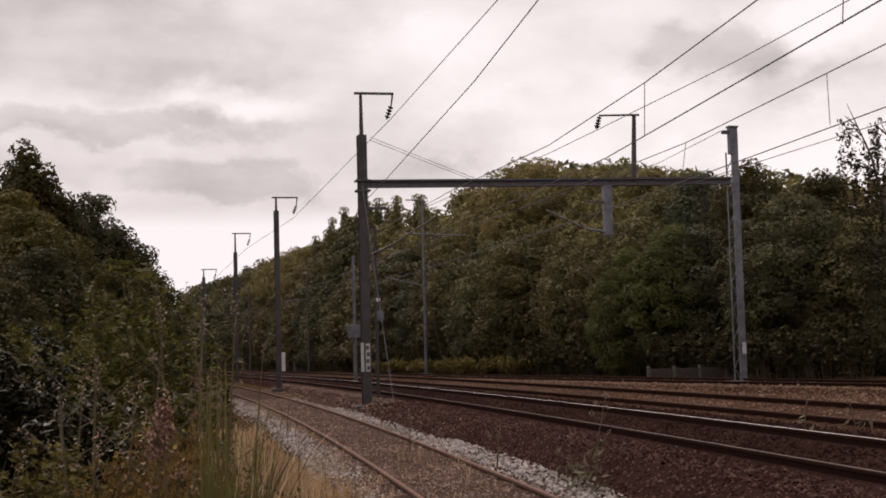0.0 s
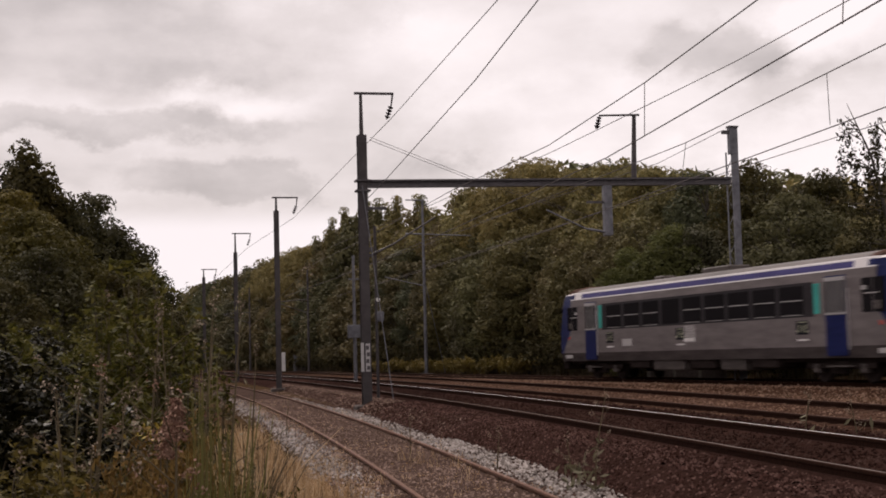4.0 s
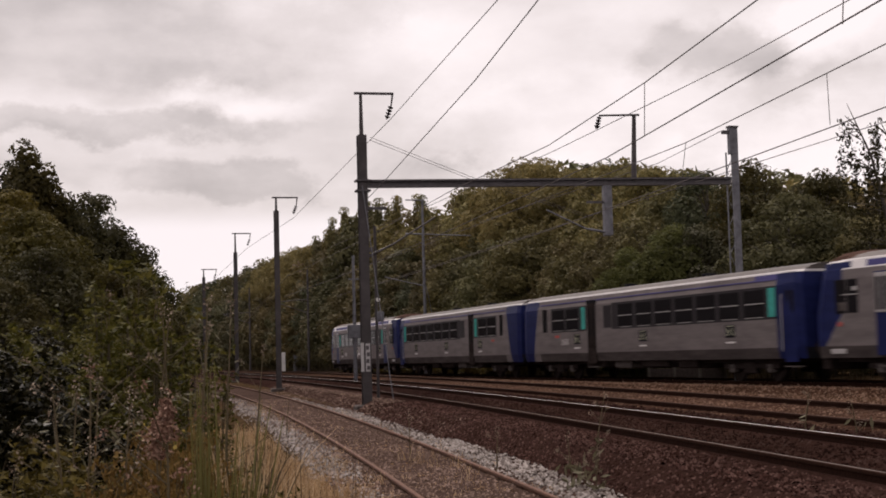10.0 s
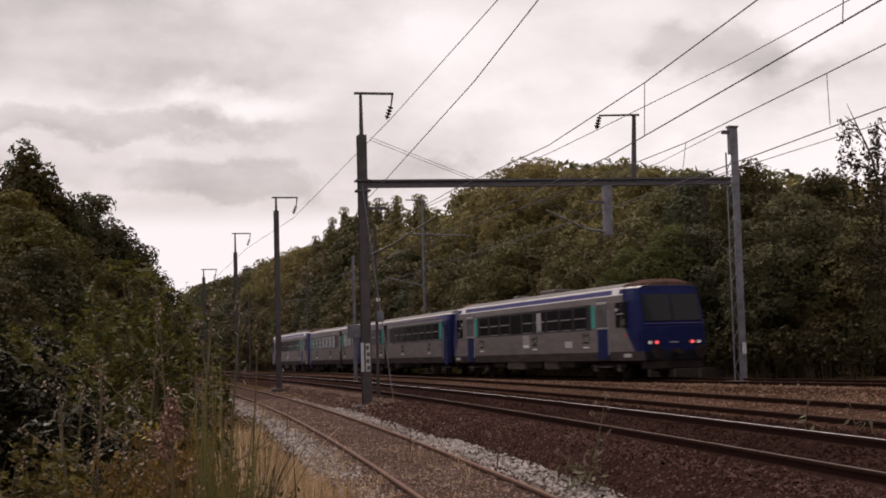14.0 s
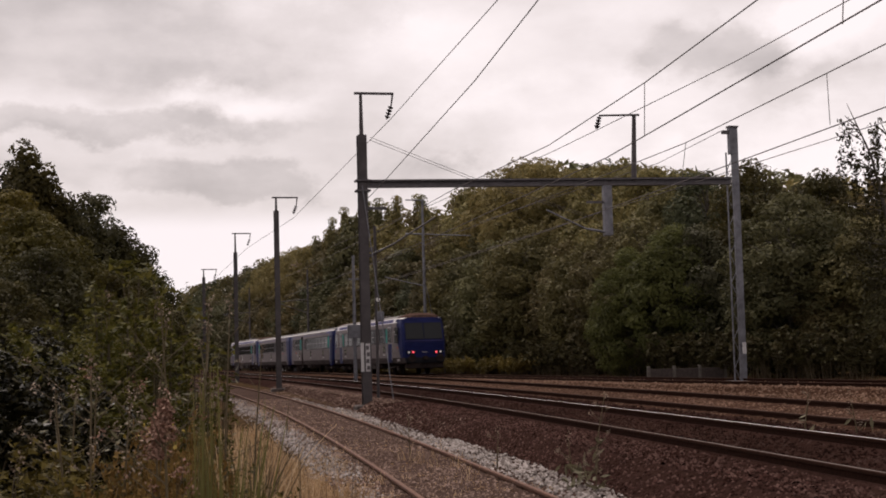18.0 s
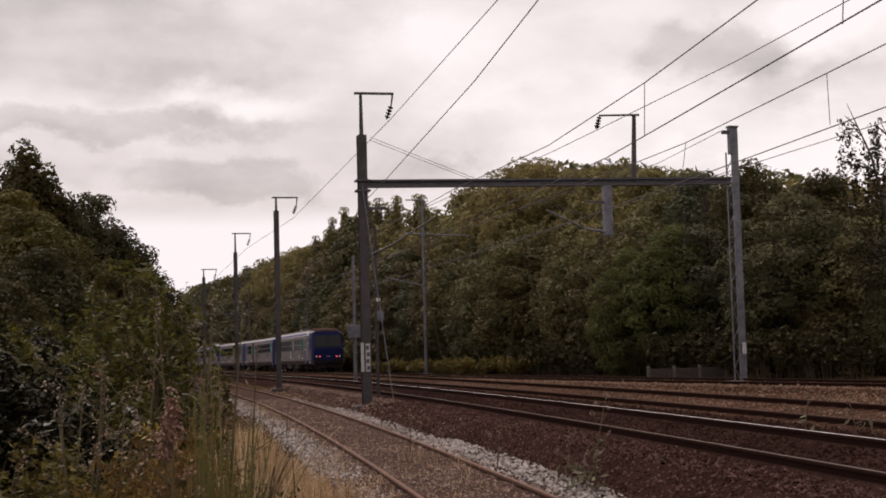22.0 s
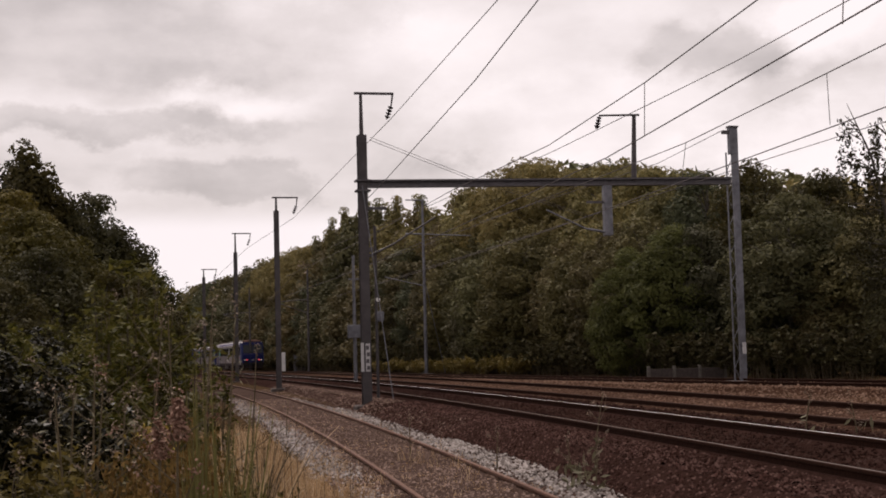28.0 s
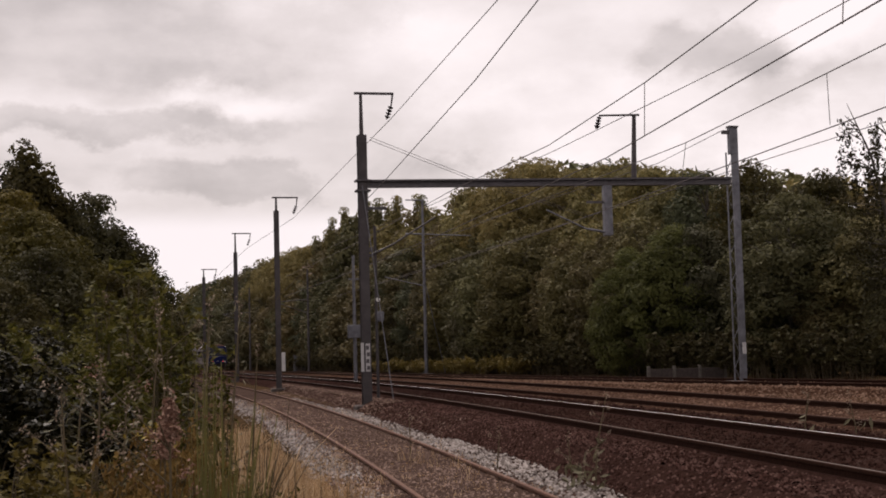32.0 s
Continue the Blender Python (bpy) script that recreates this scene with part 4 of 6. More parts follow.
# masts beyond the far track
fm = thing("far_catenary_mast", -1.36, 99.0, -0.15, 15, "slim grey mast with a cross arm before the trees", "mast")
part("pole", rod((0, 0, 0), (0, 0, 12.1), 0.13, 0.085, 12), M_STEEL, fm)
part("cross_arm", rod((-1.25, 0, 9.75), (3.5, 0.3, 9.62), 0.055, 0.04, 8), M_STEEL, fm)
part("top_arm", rod((-1.2, 0, 12.1), (0.1, 0, 12.1), 0.04, 0.04, 8), M_STEEL, fm)
part("stay", rod((0.1, 0, 6.2), (1.4, 0.2, 0.0), 0.025, 0.025, 6), M_STEEL, fm)
part("cantilever", rod((0, 0, 6.1), (-2.8, 0, 6.75), 0.04, 0.03, 8), M_STEEL, fm)
foot(fm)
for x, y, h in ((-13.2, 138.0, 10.0), (-23.5, 172.0, 10.0)):
    fm2 = thing("far_catenary_mast", x, y, -0.3, 16, "slim grey mast with a cross arm before the trees", "mast")
    part("pole", rod((0, 0, 0), (0, 0, h), 0.13, 0.09, 10), M_STEEL_DK, fm2)
    part("cantilever", rod((0, 0, 7.1), (-3.2, 0, 6.9), 0.05, 0.04, 8), M_STEEL_DK, fm2)
    part("cantilever_strut", rod((0, 0, 5.8), (-3.0, 0, 6.8), 0.05, 0.04, 8), M_STEEL_DK, fm2)


def wire(name, pts, r, sag=0.0, label="", steps=10):
    """A wire through points, hanging a little between them."""
    bm = bmesh.new()
    path = []
    for a, b in zip(pts[:-1], pts[1:]):
        a, b = Vector(a), Vector(b)
        for k in range(steps):
            u = k / steps
            path.append(a + (b - a) * u - Vector((0, 0, sag * 4 * u * (1 - u))))
    path.append(Vector(pts[-1]))
    rings = []
    for i, q in enumerate(path):
        d = (path[min(i + 1, len(path) - 1)] - path[max(i - 1, 0)]).normalized()
        s = d.cross(Vector((0, 0, 1))).normalized()
        u = s.cross(d)
        rings.append([bm.verts.new(q + s * (r * math.cos(a)) + u * (r * math.sin(a))) for a in (0.3, 1.87, 3.44, 5.01)])
    for a, b in zip(rings[:-1], rings[1:]):
        for k in range(4):
            bm.faces.new((a[k], a[(k + 1) % 4], b[(k + 1) % 4], b[k]))
    return tagged(part(name, bm, M_WIRE), label or "thin dark overhead wire along the track", "wire", "overhead wires")


def beyond(a, b, k):
    a, b = Vector(a), Vector(b)
    return a + (b - a) * k


F1A, F1B = (-1.64, 47.1, 9.06), (-7.79, 74.3, 8.5)
wire("feeder_wire", [(4.56, 14.0, 8.95), F1A, F1B, (-13.9, 101.2, 9.1), (-20.2, 125.8, 8.4)], 0.0125)
wire("anchor_wire", [(3.45, 10.0, 7.25), (1.57, 21.8, 6.65), (0.70, 27.2, 6.46), (-1.67, 42.0, 6.38), (-2.45, 46.9, 6.4)], 0.0115)
C1 = [(7.1, 5.0, 5.43), (3.66, 31.1, 5.43), (0.2, 48.0, 5.35), (-4.8, 72.0, 5.4), (-11.0, 98.0, 5.4)]
M1 = [(7.3, 5.0, 6.75), (4.10, 28.1, 6.5), (2.817, 37.0, 6.576), (0.4, 48.0, 6.75), (-4.6, 72.0, 6.8), (-10.8, 98.0, 6.8)]
wire("contact_wire", C1, 0.012)
wire("messenger_wire", M1, 0.012)
wire("feeder_wire", [(14.85, 8.0, 9.0), (9.28, 31.6, 8.921), (8.074, 38.4, 8.942), (5.252, 49.0, 8.727), (4.172, 53.5, 8.703), (-1.0, 75.0, 8.9), (-8.0, 100.0, 8.9)], 0.0125)
C2 = [(11.2, 8.5, 5.53), (6.917, 32.6, 5.483), (3.6, 49.0, 5.35), (-1.6, 74.0, 5.4), (-7.5, 99.0, 5.4)]
M2 = [(10.70, 8.0, 6.72), (7.678, 27.9, 6.557), (6.35, 36.6, 6.5), (4.2, 49.0, 6.7), (-1.2, 74.0, 6.8), (-7.3, 99.0, 6.8)]
wire("contact_wire", C2, 0.012)
wire("messenger_wire", M2, 0.012)
wire("contact_wire", [(16.5, 16.0, 7.0), (10.2, 43.9, 7.0), (8.9, 50.0, 7.0), (1.8, 76.0, 6.6), (-4.5, 100.0, 6.3)], 0.0115)
for a, b in (((4.10, 28.1, 6.5), (4.06, 28.1, 5.43)), ((7.678, 27.9, 6.557), (7.70, 27.9, 5.53)), ((5.44, 18.6, 6.6), (5.36, 18.6, 5.43)), ((6.35, 36.6, 6.5), (6.2, 36.6, 5.5))):
    wire("dropper_wire", [a, b], 0.009, 0, "short dropper wire between contact and messenger wires", 2)
for dz in (0.0, 0.10):
    w = wire("anchor_wire", [(-2.33, 47.15, 8.48 - dz), (1.092, 55.5, 8.131 - dz), (7.5, 66.0, 7.2 - dz)], 0.0115)
wire("anchor_wire", [(10.0, 50.4, 8.87), (8.596, 56.0, 8.514), (2.0, 76.0, 8.2)], 0.0115)
tagged(part("guy_wire", rod((-2.62, 46.9, 6.85), (-1.72, 46.6, -0.35), 0.018, 0.018, 8), M_STEEL), "pale guy wire staying the gantry mast", "wire")

# ---- woods ----
M_LEAF = varied("olive_leaves", [(0.102, 0.09564, 0.03992), (0.1598, 0.1434, 0.06169), (0.2203, 0.1904, 0.08346), (0.1253, 0.1169, 0.0508)], 0.65, lum=0.45, spec=0.12, trans=0.28, plants=True)
M_LEAF_DARK = varied("dark_green_leaves", [(0.07088, 0.06993, 0.03402), (0.121, 0.1115, 0.05103), (0.09261, 0.08505, 0.04063)], 0.65, lum=0.45, spec=0.12, trans=0.25, plants=True)
# sunlight on the treetops is put into this golden leaf colour
M_LEAF_GOLD = varied("sunlit_gold_leaves", [(0.149, 0.1255, 0.05052), (0.2633, 0.2108, 0.08549), (0.1242, 0.103, 0.04177)], 0.65, lum=0.4, spec=0.12, trans=0.28, plants=True)
# a darkened leaf copy: the shade on these trees is put into the colour
M_LEAF_SHADY = varied("shade_toned_leaves", [(0.03483, 0.0329, 0.01258), (0.06386, 0.05612, 0.02032), (0.04838, 0.04161, 0.01548)], 0.65, lum=0.45, spec=0.1, trans=0.25, plants=True)
M_LEAF_OLIVE = varied("dull_yellow_green_leaves", [(0.05011, 0.04433, 0.0117), (0.09608, 0.08098, 0.02028), (0.07099, 0.06138, 0.0156)], 0.65, lum=0.45, spec=0.1, trans=0.28, plants=True)
M_LEAF_FAR = varied("brown_green_leaves", [(0.09256, 0.07653, 0.03646), (0.1396, 0.1144, 0.05597), (0.07687, 0.06767, 0.03392)], 0.65, lum=0.45, spec=0.12, trans=0.25, plants=True)


def leaf_quads(centres, normals, size, rng, aspect=0.62, three=False):
    """A pointed leaf at each centre, with four corners or three."""
    n = len(centres)
    nn = normals / (np.linalg.norm(normals, axis=1, keepdims=True) + 1e-9)
    t = rng.normal(size=(n, 3))
    t -= nn * (t * nn).sum(1, keepdims=True)
    t /= np.linalg.norm(t, axis=1, keepdims=True) + 1e-9
    b = np.cross(nn, t)
    s = (size * rng.uniform(0.6, 1.35, n))[:, None]
    if three:
        V = np.stack([centres + t * s, centres - t * s * 0.6 + b * s * aspect, centres - t * s * 0.6 - b * s * aspect], 1).reshape(-1, 3)
        return V, np.arange(n * 3).reshape(-1, 3)
    V = np.stack([centres - t * s, centres + b * s * aspect, centres + t * s, centres - b * s * aspect], 1).reshape(-1, 3)
    F = np.arange(n * 4).reshape(-1, 4)
    return V, F


def crown(rng, clumps, leaves, size):
    """Leafy clumps (x, y, z, radius): sprays of leaves on knobbly shells, thin below, over a dense inside of larger leaves."""
    V, F, n0 = [], [], 0
    for x, y, z, r in clumps:
        k = max(14, int(leaves * r * r))
        d = rng.normal(size=(k * 2, 3))
        d /= np.linalg.norm(d, axis=1, keepdims=True)
        out = np.array([x * 0.22, y * 0.22, 0.75])
        d = d[rng.uniform(0, 1, 2 * k) < 0.55 + 0.5 * (d @ (out / np.linalg.norm(out)))][:k]
        knobs = rng.normal(size=(12, 3))
        knobs /= np.linalg.norm(knobs, axis=1, keepdims=True)
        near = np.clip((d @ knobs.T).max(1) - 0.72, 0, 0.28) / 0.28
        rad = r * (0.70 + 0.30 * near + 0.16 * rng.uniform(0, 1, len(d)) ** 2)
        c = np.array([x, y, z]) + d * rad[:, None] * np.array([1, 1, 0.82])
        v, f = leaf_quads(c, d + rng.normal(scale=0.55, size=d.shape) + np.array([0, 0, 0.25]), size, rng, 0.6, True)
        V.append(v), F.append(f + n0)
        n0 += len(v)
        q = rng.normal(size=(max(8, int(40 * r)), 3))
        q /= np.linalg.norm(q, axis=1, keepdims=True)
        v, f = leaf_quads(np.array([x, y, z]) + q * r * rng.uniform(0.35, 0.66, (len(q), 1)) * np.array([1, 1, 0.8]), q + rng.normal(scale=0.3, size=q.shape), 0.21 * r, rng, 0.7, True)
        V.append(v), F.append(f + n0)
        n0 += len(v)
    return np.vstack(V), np.vstack(F)


def tree_kind(name, seed, mat, shape, leaves=210, size=0.105, label="", group="", big=1.0):
    """One tree ten metres high; shape gives the crown's radius by height."""
    rng = np.random.RandomState(seed)
    t = thing(name, label=label, category="tree", group=group)
    bm = bmesh.new()
    add_rod(bm, (0, 0, -0.4), (0.1, 0.05, 3.2), 0.24, 0.17, 9)
    add_rod(bm, (0.1, 0.05, 3.2), (-0.1, 0.1, 6.5), 0.17, 0.09, 8)
    add_rod(bm, (-0.1, 0.1, 6.5), (0.05, 0.0, 9.0), 0.09, 0.03, 6)
    clumps, z, turn = [], shape[0], 0.0
    while z < 9.4:
        R = float(np.interp(z, shape[1], shape[2]))
        r0 = big * min(1.25, 0.42 + 0.24 * R)
        count = max(1, int(5.2 * R / (r0 * 1.35)))
        for k in range(count):
            a = turn + 6.283 * (k + rng.uniform(-0.3, 0.3)) / count
            r = r0 * rng.uniform(0.7, 1.3)
            d = max(0.0, R - r * 0.6) * rng.uniform(0.78, 1.08)
            zc = min(z + rng.uniform(-0.45, 0.45), 10.0 - r * 0.8)
            clumps.append((d * math.cos(a), d * math.sin(a), zc, r))
            add_rod(bm, (0.05, 0.05, max(1.0, zc - 1.5)), (d * math.cos(a), d * math.sin(a), zc), 0.06, 0.02, 4)
        turn += 1.1
        z += r0 * 1.25
    clumps.append((0.1, 0.0, 9.45, 0.62 * big))
    part("trunk", bm, M_BARK, t)
    V, F = crown(rng, clumps, leaves, size)
    o = fast_mesh("crown", V, F, mat)
    o.parent = t
    return t


def wide(*r):
    return [0, 1.5, 3.5, 6, 8, 9.5], list(r)


def grade(leaves, size, seed, foot=0.0):
    g = "trees of the wood"
    return [
        tree_kind("oak_tree", 1 + seed, M_LEAF, (1.2 + foot, *wide(1.6, 2.8, 3.5, 3.4, 2.6, 1.0)), leaves, size, "broad olive-green oak at the edge of the wood", g),
        tree_kind("ash_tree", 2 + seed, M_LEAF_DARK, (1.0 + foot, *wide(1.5, 2.4, 3.0, 3.1, 2.2, 0.8)), leaves, size, "dark green tree with dense leaves", g),
        tree_kind("chestnut_tree", 3 + seed, M_LEAF_GOLD, (1.4 + foot, *wide(1.5, 2.8, 3.6, 3.6, 3.0, 1.4)), leaves, size, "broad tree with rounded crown in sunlit gold leaf colour", g),
        tree_kind("hornbeam_tree", 4 + seed, M_LEAF_FAR, (0.8 + foot, *wide(1.8, 2.9, 3.2, 2.8, 1.9, 0.6)), leaves, size, "brownish green tree with a leafy foot", g),
    ]


NEAR, MIDDLE, FAR, HIGH, DEEP = grade(300, 0.105, 0), grade(230, 0.110, 10), grade(90, 0.165, 20), grade(310, 0.102, 30, 3.6), grade(30, 0.29, 40)
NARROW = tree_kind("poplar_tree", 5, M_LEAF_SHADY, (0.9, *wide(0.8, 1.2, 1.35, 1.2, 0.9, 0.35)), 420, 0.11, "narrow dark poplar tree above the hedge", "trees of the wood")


# leaves only at the top of the tree, coloured as if sunlit
GOLDEN = tree_kind("chestnut_tree", 38, M_LEAF_GOLD, (6.4, *wide(1.5, 2.8, 3.4, 3.5, 2.9, 1.3)), 420, 0.085, "broad chestnut with a rounded top, sunlight in its leaf colour", "trees of the wood")
# trees for the dark right end of the wood, shade in their leaf colour
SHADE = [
    tree_kind("holly_tree", 8, M_LEAF_SHADY, (0.8, *wide(1.7, 2.8, 3.2, 3.0, 2.2, 0.8)), 300, 0.105, "tree at the edge of the wood with shade put into its leaf colour", "trees of the wood"),
    tree_kind("holly_tree", 9, M_LEAF_SHADY, (1.0, *wide(1.6, 2.6, 3.0, 2.8, 1.8, 0.6)), 300, 0.105, "tree at the edge of the wood with shade put into its leaf colour", "trees of the wood"),
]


def plant_tree(kind, x, y, h, spin, broad=1.0):
    if isinstance(kind, int):
        kind = (NEAR if y < 74 else MIDDLE if y < 125 else FAR)[kind]
    z = float(ground_height(np.array([x]), np.array([y]))[0])
    t = copy_thing(kind, pose(x, y, z, 0, 0, spin))
    t.scale = (h / 10 * broad, h / 10 * broad, h / 10)
    return t


def canopy(s, rows):
    return float(np.interp(s, [r[0] for r in rows], [r[1] for r in rows]))


WOOD = [(-45, 5.6), (0, 6.2), (8, 7.3), (11, 9.4), (16, 10.7), (20, 10.6), (24, 10.8), (28, 11.6), (32, 12.6), (40, 13.9), (48, 15.2), (52, 16.3), (58, 16.9), (63, 16.4), (67, 15.3), (80, 16.0), (90, 16.5), (100, 17.3), (120, 18.6), (130, 18.2), (140, 17.4), (150, 17.2), (170, 18.1), (190, 17.6), (210, 18.4), (240, 19.6), (280, 19.6), (330, 19.0)]


def plant_wood():
    rng = random.Random(21)
    s = -44.0
    i = 0
    while s < 325:                        # the front of the wood, leafy to the ground
        p = LINE_T.at(s, 8.2 + rng.uniform(-0.8, 1.2))
        h = canopy(s, WOOD) * rng.uniform(0.50, 0.72) * (1.12 if s < 30 else 1.0)
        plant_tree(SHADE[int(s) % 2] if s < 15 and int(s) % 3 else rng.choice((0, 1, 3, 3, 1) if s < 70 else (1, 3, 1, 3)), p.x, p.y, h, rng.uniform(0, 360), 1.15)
        s += rng.uniform(3.0, 4.4) * (1 + min(150, max(0, s)) / 160)
    s = -44.0
    while s < 325:                        # the high canopy behind it
        p = LINE_T.at(s, 13.0 + rng.uniform(-1.0, 1.0))
        h = canopy(s, WOOD) * rng.uniform(0.95, 1.02)
        k = 2 if (42 < s < 59 and rng.random() < 0.75) or 145 < s < 180 else 1 if s < 26 else rng.choice((0, 1, 0, 3) if s < 110 else (1, 3, 1))
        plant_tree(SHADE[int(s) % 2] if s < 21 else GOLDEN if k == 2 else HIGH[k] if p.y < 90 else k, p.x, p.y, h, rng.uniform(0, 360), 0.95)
        s += rng.uniform(3.6, 5.0) * (1 + max(0, s) / 160)
    s = -40.0
    while s < 95:                         # the wood goes on behind
        p = LINE_T.at(s, 19.0 + rng.uniform(-1.5, 1.5))
        for back in (0.0, 6.0):
            p = LINE_T.at(s + back * 0.4, 18.5 + back + rng.uniform(-1.2, 1.2))
            plant_tree(DEEP[rng.choice((0, 1, 3))], p.x, p.y, canopy(s, WOOD) * rng.uniform(0.84, 0.95), rng.uniform(0, 360), 1.15)
        s += rng.uniform(4.6, 6.0) * (1 + max(0, s) / 100)
    # far end of the cutting, closing the view
    for k in range(10):
        plant_tree((k * 3) % 4, -92 + k * 6.0 + rng.uniform(-1, 1), 338 + rng.uniform(-6, 6), 16.5 + rng.uniform(-1, 1), rng.uniform(0, 360), 1.3)
    for k in range(5):
        plant_tree((k * 2 + 1) % 4, -80 + k * 5.5 + rng.uniform(-1, 1), 285 + rng.uniform(-8, 8), 12.5 + rng.uniform(-1, 1), rng.uniform(0, 360), 1.1)


plant_wood()
SPRIG = tree_kind("young_poplar", 7, M_LEAF, (1.5, *wide(0.3, 0.42, 0.5, 0.48, 0.36, 0.15)), 450, 0.105, "slim young poplar with upright twigs above the canopy", "trees of the wood", 0.62)
for k, (way, side, h) in enumerate(((96, 11.5, 18.6), (99, 12.4, 18.2), (103, 11.2, 19.2), (106, 13.0, 19.0), (110, 11.8, 19.6), (115, 12.0, 19.4), (121, 11.0, 20.2), (127, 12.4, 19.8), (131, 11.4, 20.0), (137, 12.0, 19.0), (142, 11.6, 18.6), (88, 12.0, 17.8), (84, 11.6, 17.2))):
    p = LINE_T.at(way, side)
    plant_tree(SPRIG, p.x, p.y, h, 47 * k, 0.8)
SPRIG.matrix_basis = pose(24.0, 104.0, 1.0)


# the first two carry their shade in the leaf colour
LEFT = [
    tree_kind("maple_tree", 51, M_LEAF_SHADY, (0.8, *wide(1.6, 2.7, 3.3, 3.1, 2.3, 0.8)), 210, 0.11, "brownish green tree beside the siding, leaf colour darkened for shade", "trees beside the siding"),
    tree_kind("elm_tree", 52, M_LEAF_SHADY, (1.0, *wide(1.5, 2.5, 3.2, 3.2, 2.5, 1.0)), 210, 0.11, "green tree with a rounded crown, leaf colour darkened for shade", "trees beside the siding"),
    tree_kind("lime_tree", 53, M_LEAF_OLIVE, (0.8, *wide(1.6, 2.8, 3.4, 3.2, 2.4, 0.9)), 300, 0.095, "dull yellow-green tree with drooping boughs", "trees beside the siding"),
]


def plant_left():
    rng = random.Random(8)
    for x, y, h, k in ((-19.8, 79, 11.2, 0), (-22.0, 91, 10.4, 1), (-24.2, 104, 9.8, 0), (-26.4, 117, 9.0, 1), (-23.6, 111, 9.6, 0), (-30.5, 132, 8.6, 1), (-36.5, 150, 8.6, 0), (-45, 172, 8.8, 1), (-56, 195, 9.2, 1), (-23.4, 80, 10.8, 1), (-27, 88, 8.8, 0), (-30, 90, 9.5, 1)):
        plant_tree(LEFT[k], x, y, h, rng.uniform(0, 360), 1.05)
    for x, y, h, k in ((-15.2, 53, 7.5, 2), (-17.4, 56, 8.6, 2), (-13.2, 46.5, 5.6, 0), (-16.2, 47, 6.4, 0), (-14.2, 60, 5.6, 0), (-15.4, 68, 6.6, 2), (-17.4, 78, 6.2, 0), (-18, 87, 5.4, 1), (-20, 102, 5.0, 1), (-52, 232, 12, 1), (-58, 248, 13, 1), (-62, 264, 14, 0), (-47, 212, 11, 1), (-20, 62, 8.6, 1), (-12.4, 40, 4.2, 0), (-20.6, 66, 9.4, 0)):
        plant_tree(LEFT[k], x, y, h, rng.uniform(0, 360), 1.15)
    for x, y, h in ((-18.5, 63, 11.7), (-17.7, 63.5, 10.7), (-19.4, 64, 10.9), (-16.9, 64, 9.4)):
        plant_tree(NARROW, x, y, h, rng.uniform(0, 360), 0.95)


plant_left()
for i, k in enumerate((*NEAR, *MIDDLE, *FAR, *HIGH, *DEEP, *LEFT, *SHADE, GOLDEN, NARROW)):      # the first of each kind stands deep in the wood
    k.matrix_basis = pose(34 + 9 * i, 96, 1.0)


M_LEAF_GREEN = varied("fresh_green_leaves", [(0.0741, 0.0819, 0.02517), (0.1111, 0.1147, 0.03705), (0.08892, 0.09173, 0.02964)], 0.65, lum=0.5, spec=0.12, trans=0.4)
HAZEL = tree_kind("hazel_tree", 61, M_LEAF_GREEN, (1.0, *wide(1.8, 2.8, 3.3, 3.0, 2.2, 0.9)), 300, 0.12, "fresh green hazel at the edge of the wood", "trees of the wood")
for x, y, h, spin in ((11.0, 69.5, 7.4, 20), (9.3, 71.5, 6.6, 130)):
    plant_tree(HAZEL, x, y, h, spin, 0.95)
HAZEL.matrix_basis = pose(24.0, 98.0, 1.0)
M_BIRCH = varied("dark_birch_leaves", [(0.021, 0.0196, 0.0084), (0.042, 0.0364, 0.0147), (0.0315, 0.0266, 0.0112)], 0.7, lum=0.4, spec=0.1, trans=0.25)
for x, y, h in ((17.4, 57.5, 6.4), (20.4, 58.0, 6.2), (14.6, 60.0, 7.8), (22.5, 61.0, 6.4)):
    plant_tree(1, x, y, h, x * 40, 1.2)


def weeping_birch(x, y, h, spread, strands, seed):
    """A birch with thin hanging twigs."""
    rng = np.random.RandomState(seed)
    t = thing("weeping_birch", x, y, ground_height(np.array([x]), np.array([y]))[0], 0, "thin weeping birch with hanging leafy twigs", "tree")
    bm = bmesh.new()
    add_rod(bm, (0, 0, -0.3), (0.1, 0, h * 0.5), 0.14, 0.09, 8)
    add_rod(bm, (0.1, 0, h * 0.5), (-0.55, 0, h * 0.8), 0.09, 0.04, 6)
    add_rod(bm, (-0.55, 0, h * 0.8), (-1.35, 0, h * 0.99), 0.04, 0.01, 6)
    C, boughs = [], []
    for k in range(strands):
        u = rng.uniform(0.35, 1.0)
        a = rng.uniform(0, 6.283)
        r = spread * (1.05 - u) ** 0.8 * rng.uniform(0.3, 1.15) + 0.1
        top = np.array([r * math.cos(a) - 1.3 * max(0.0, u - 0.45) / 0.55, r * math.sin(a), h * u - 0.15 * r])
        if k % 2 == 0:
            boughs.append(rod((-1.1 * max(0.0, u - 0.5) / 0.5, 0, h * u * 0.95), tuple(top), 0.03, 0.008, 4))
        n = int(rng.uniform(24, 58))
        drop = rng.uniform(1.2, 3.4)
        d = rng.uniform(0, 1, n)
        C.append(top + np.stack([rng.normal(scale=0.07, size=n) + 0.18 * d * math.cos(a), rng.normal(scale=0.07, size=n), -d * drop], 1))
    part("trunk", bm, M_BARK, t)
    for b in boughs:
        part("branch", b, M_BARK, t)
    C = np.vstack(C)
    V, F = leaf_quads(C, rng.normal(size=C.shape), 0.085, rng, 0.5)
    o = fast_mesh("crown", V, F, M_BIRCH)
    o.parent = t


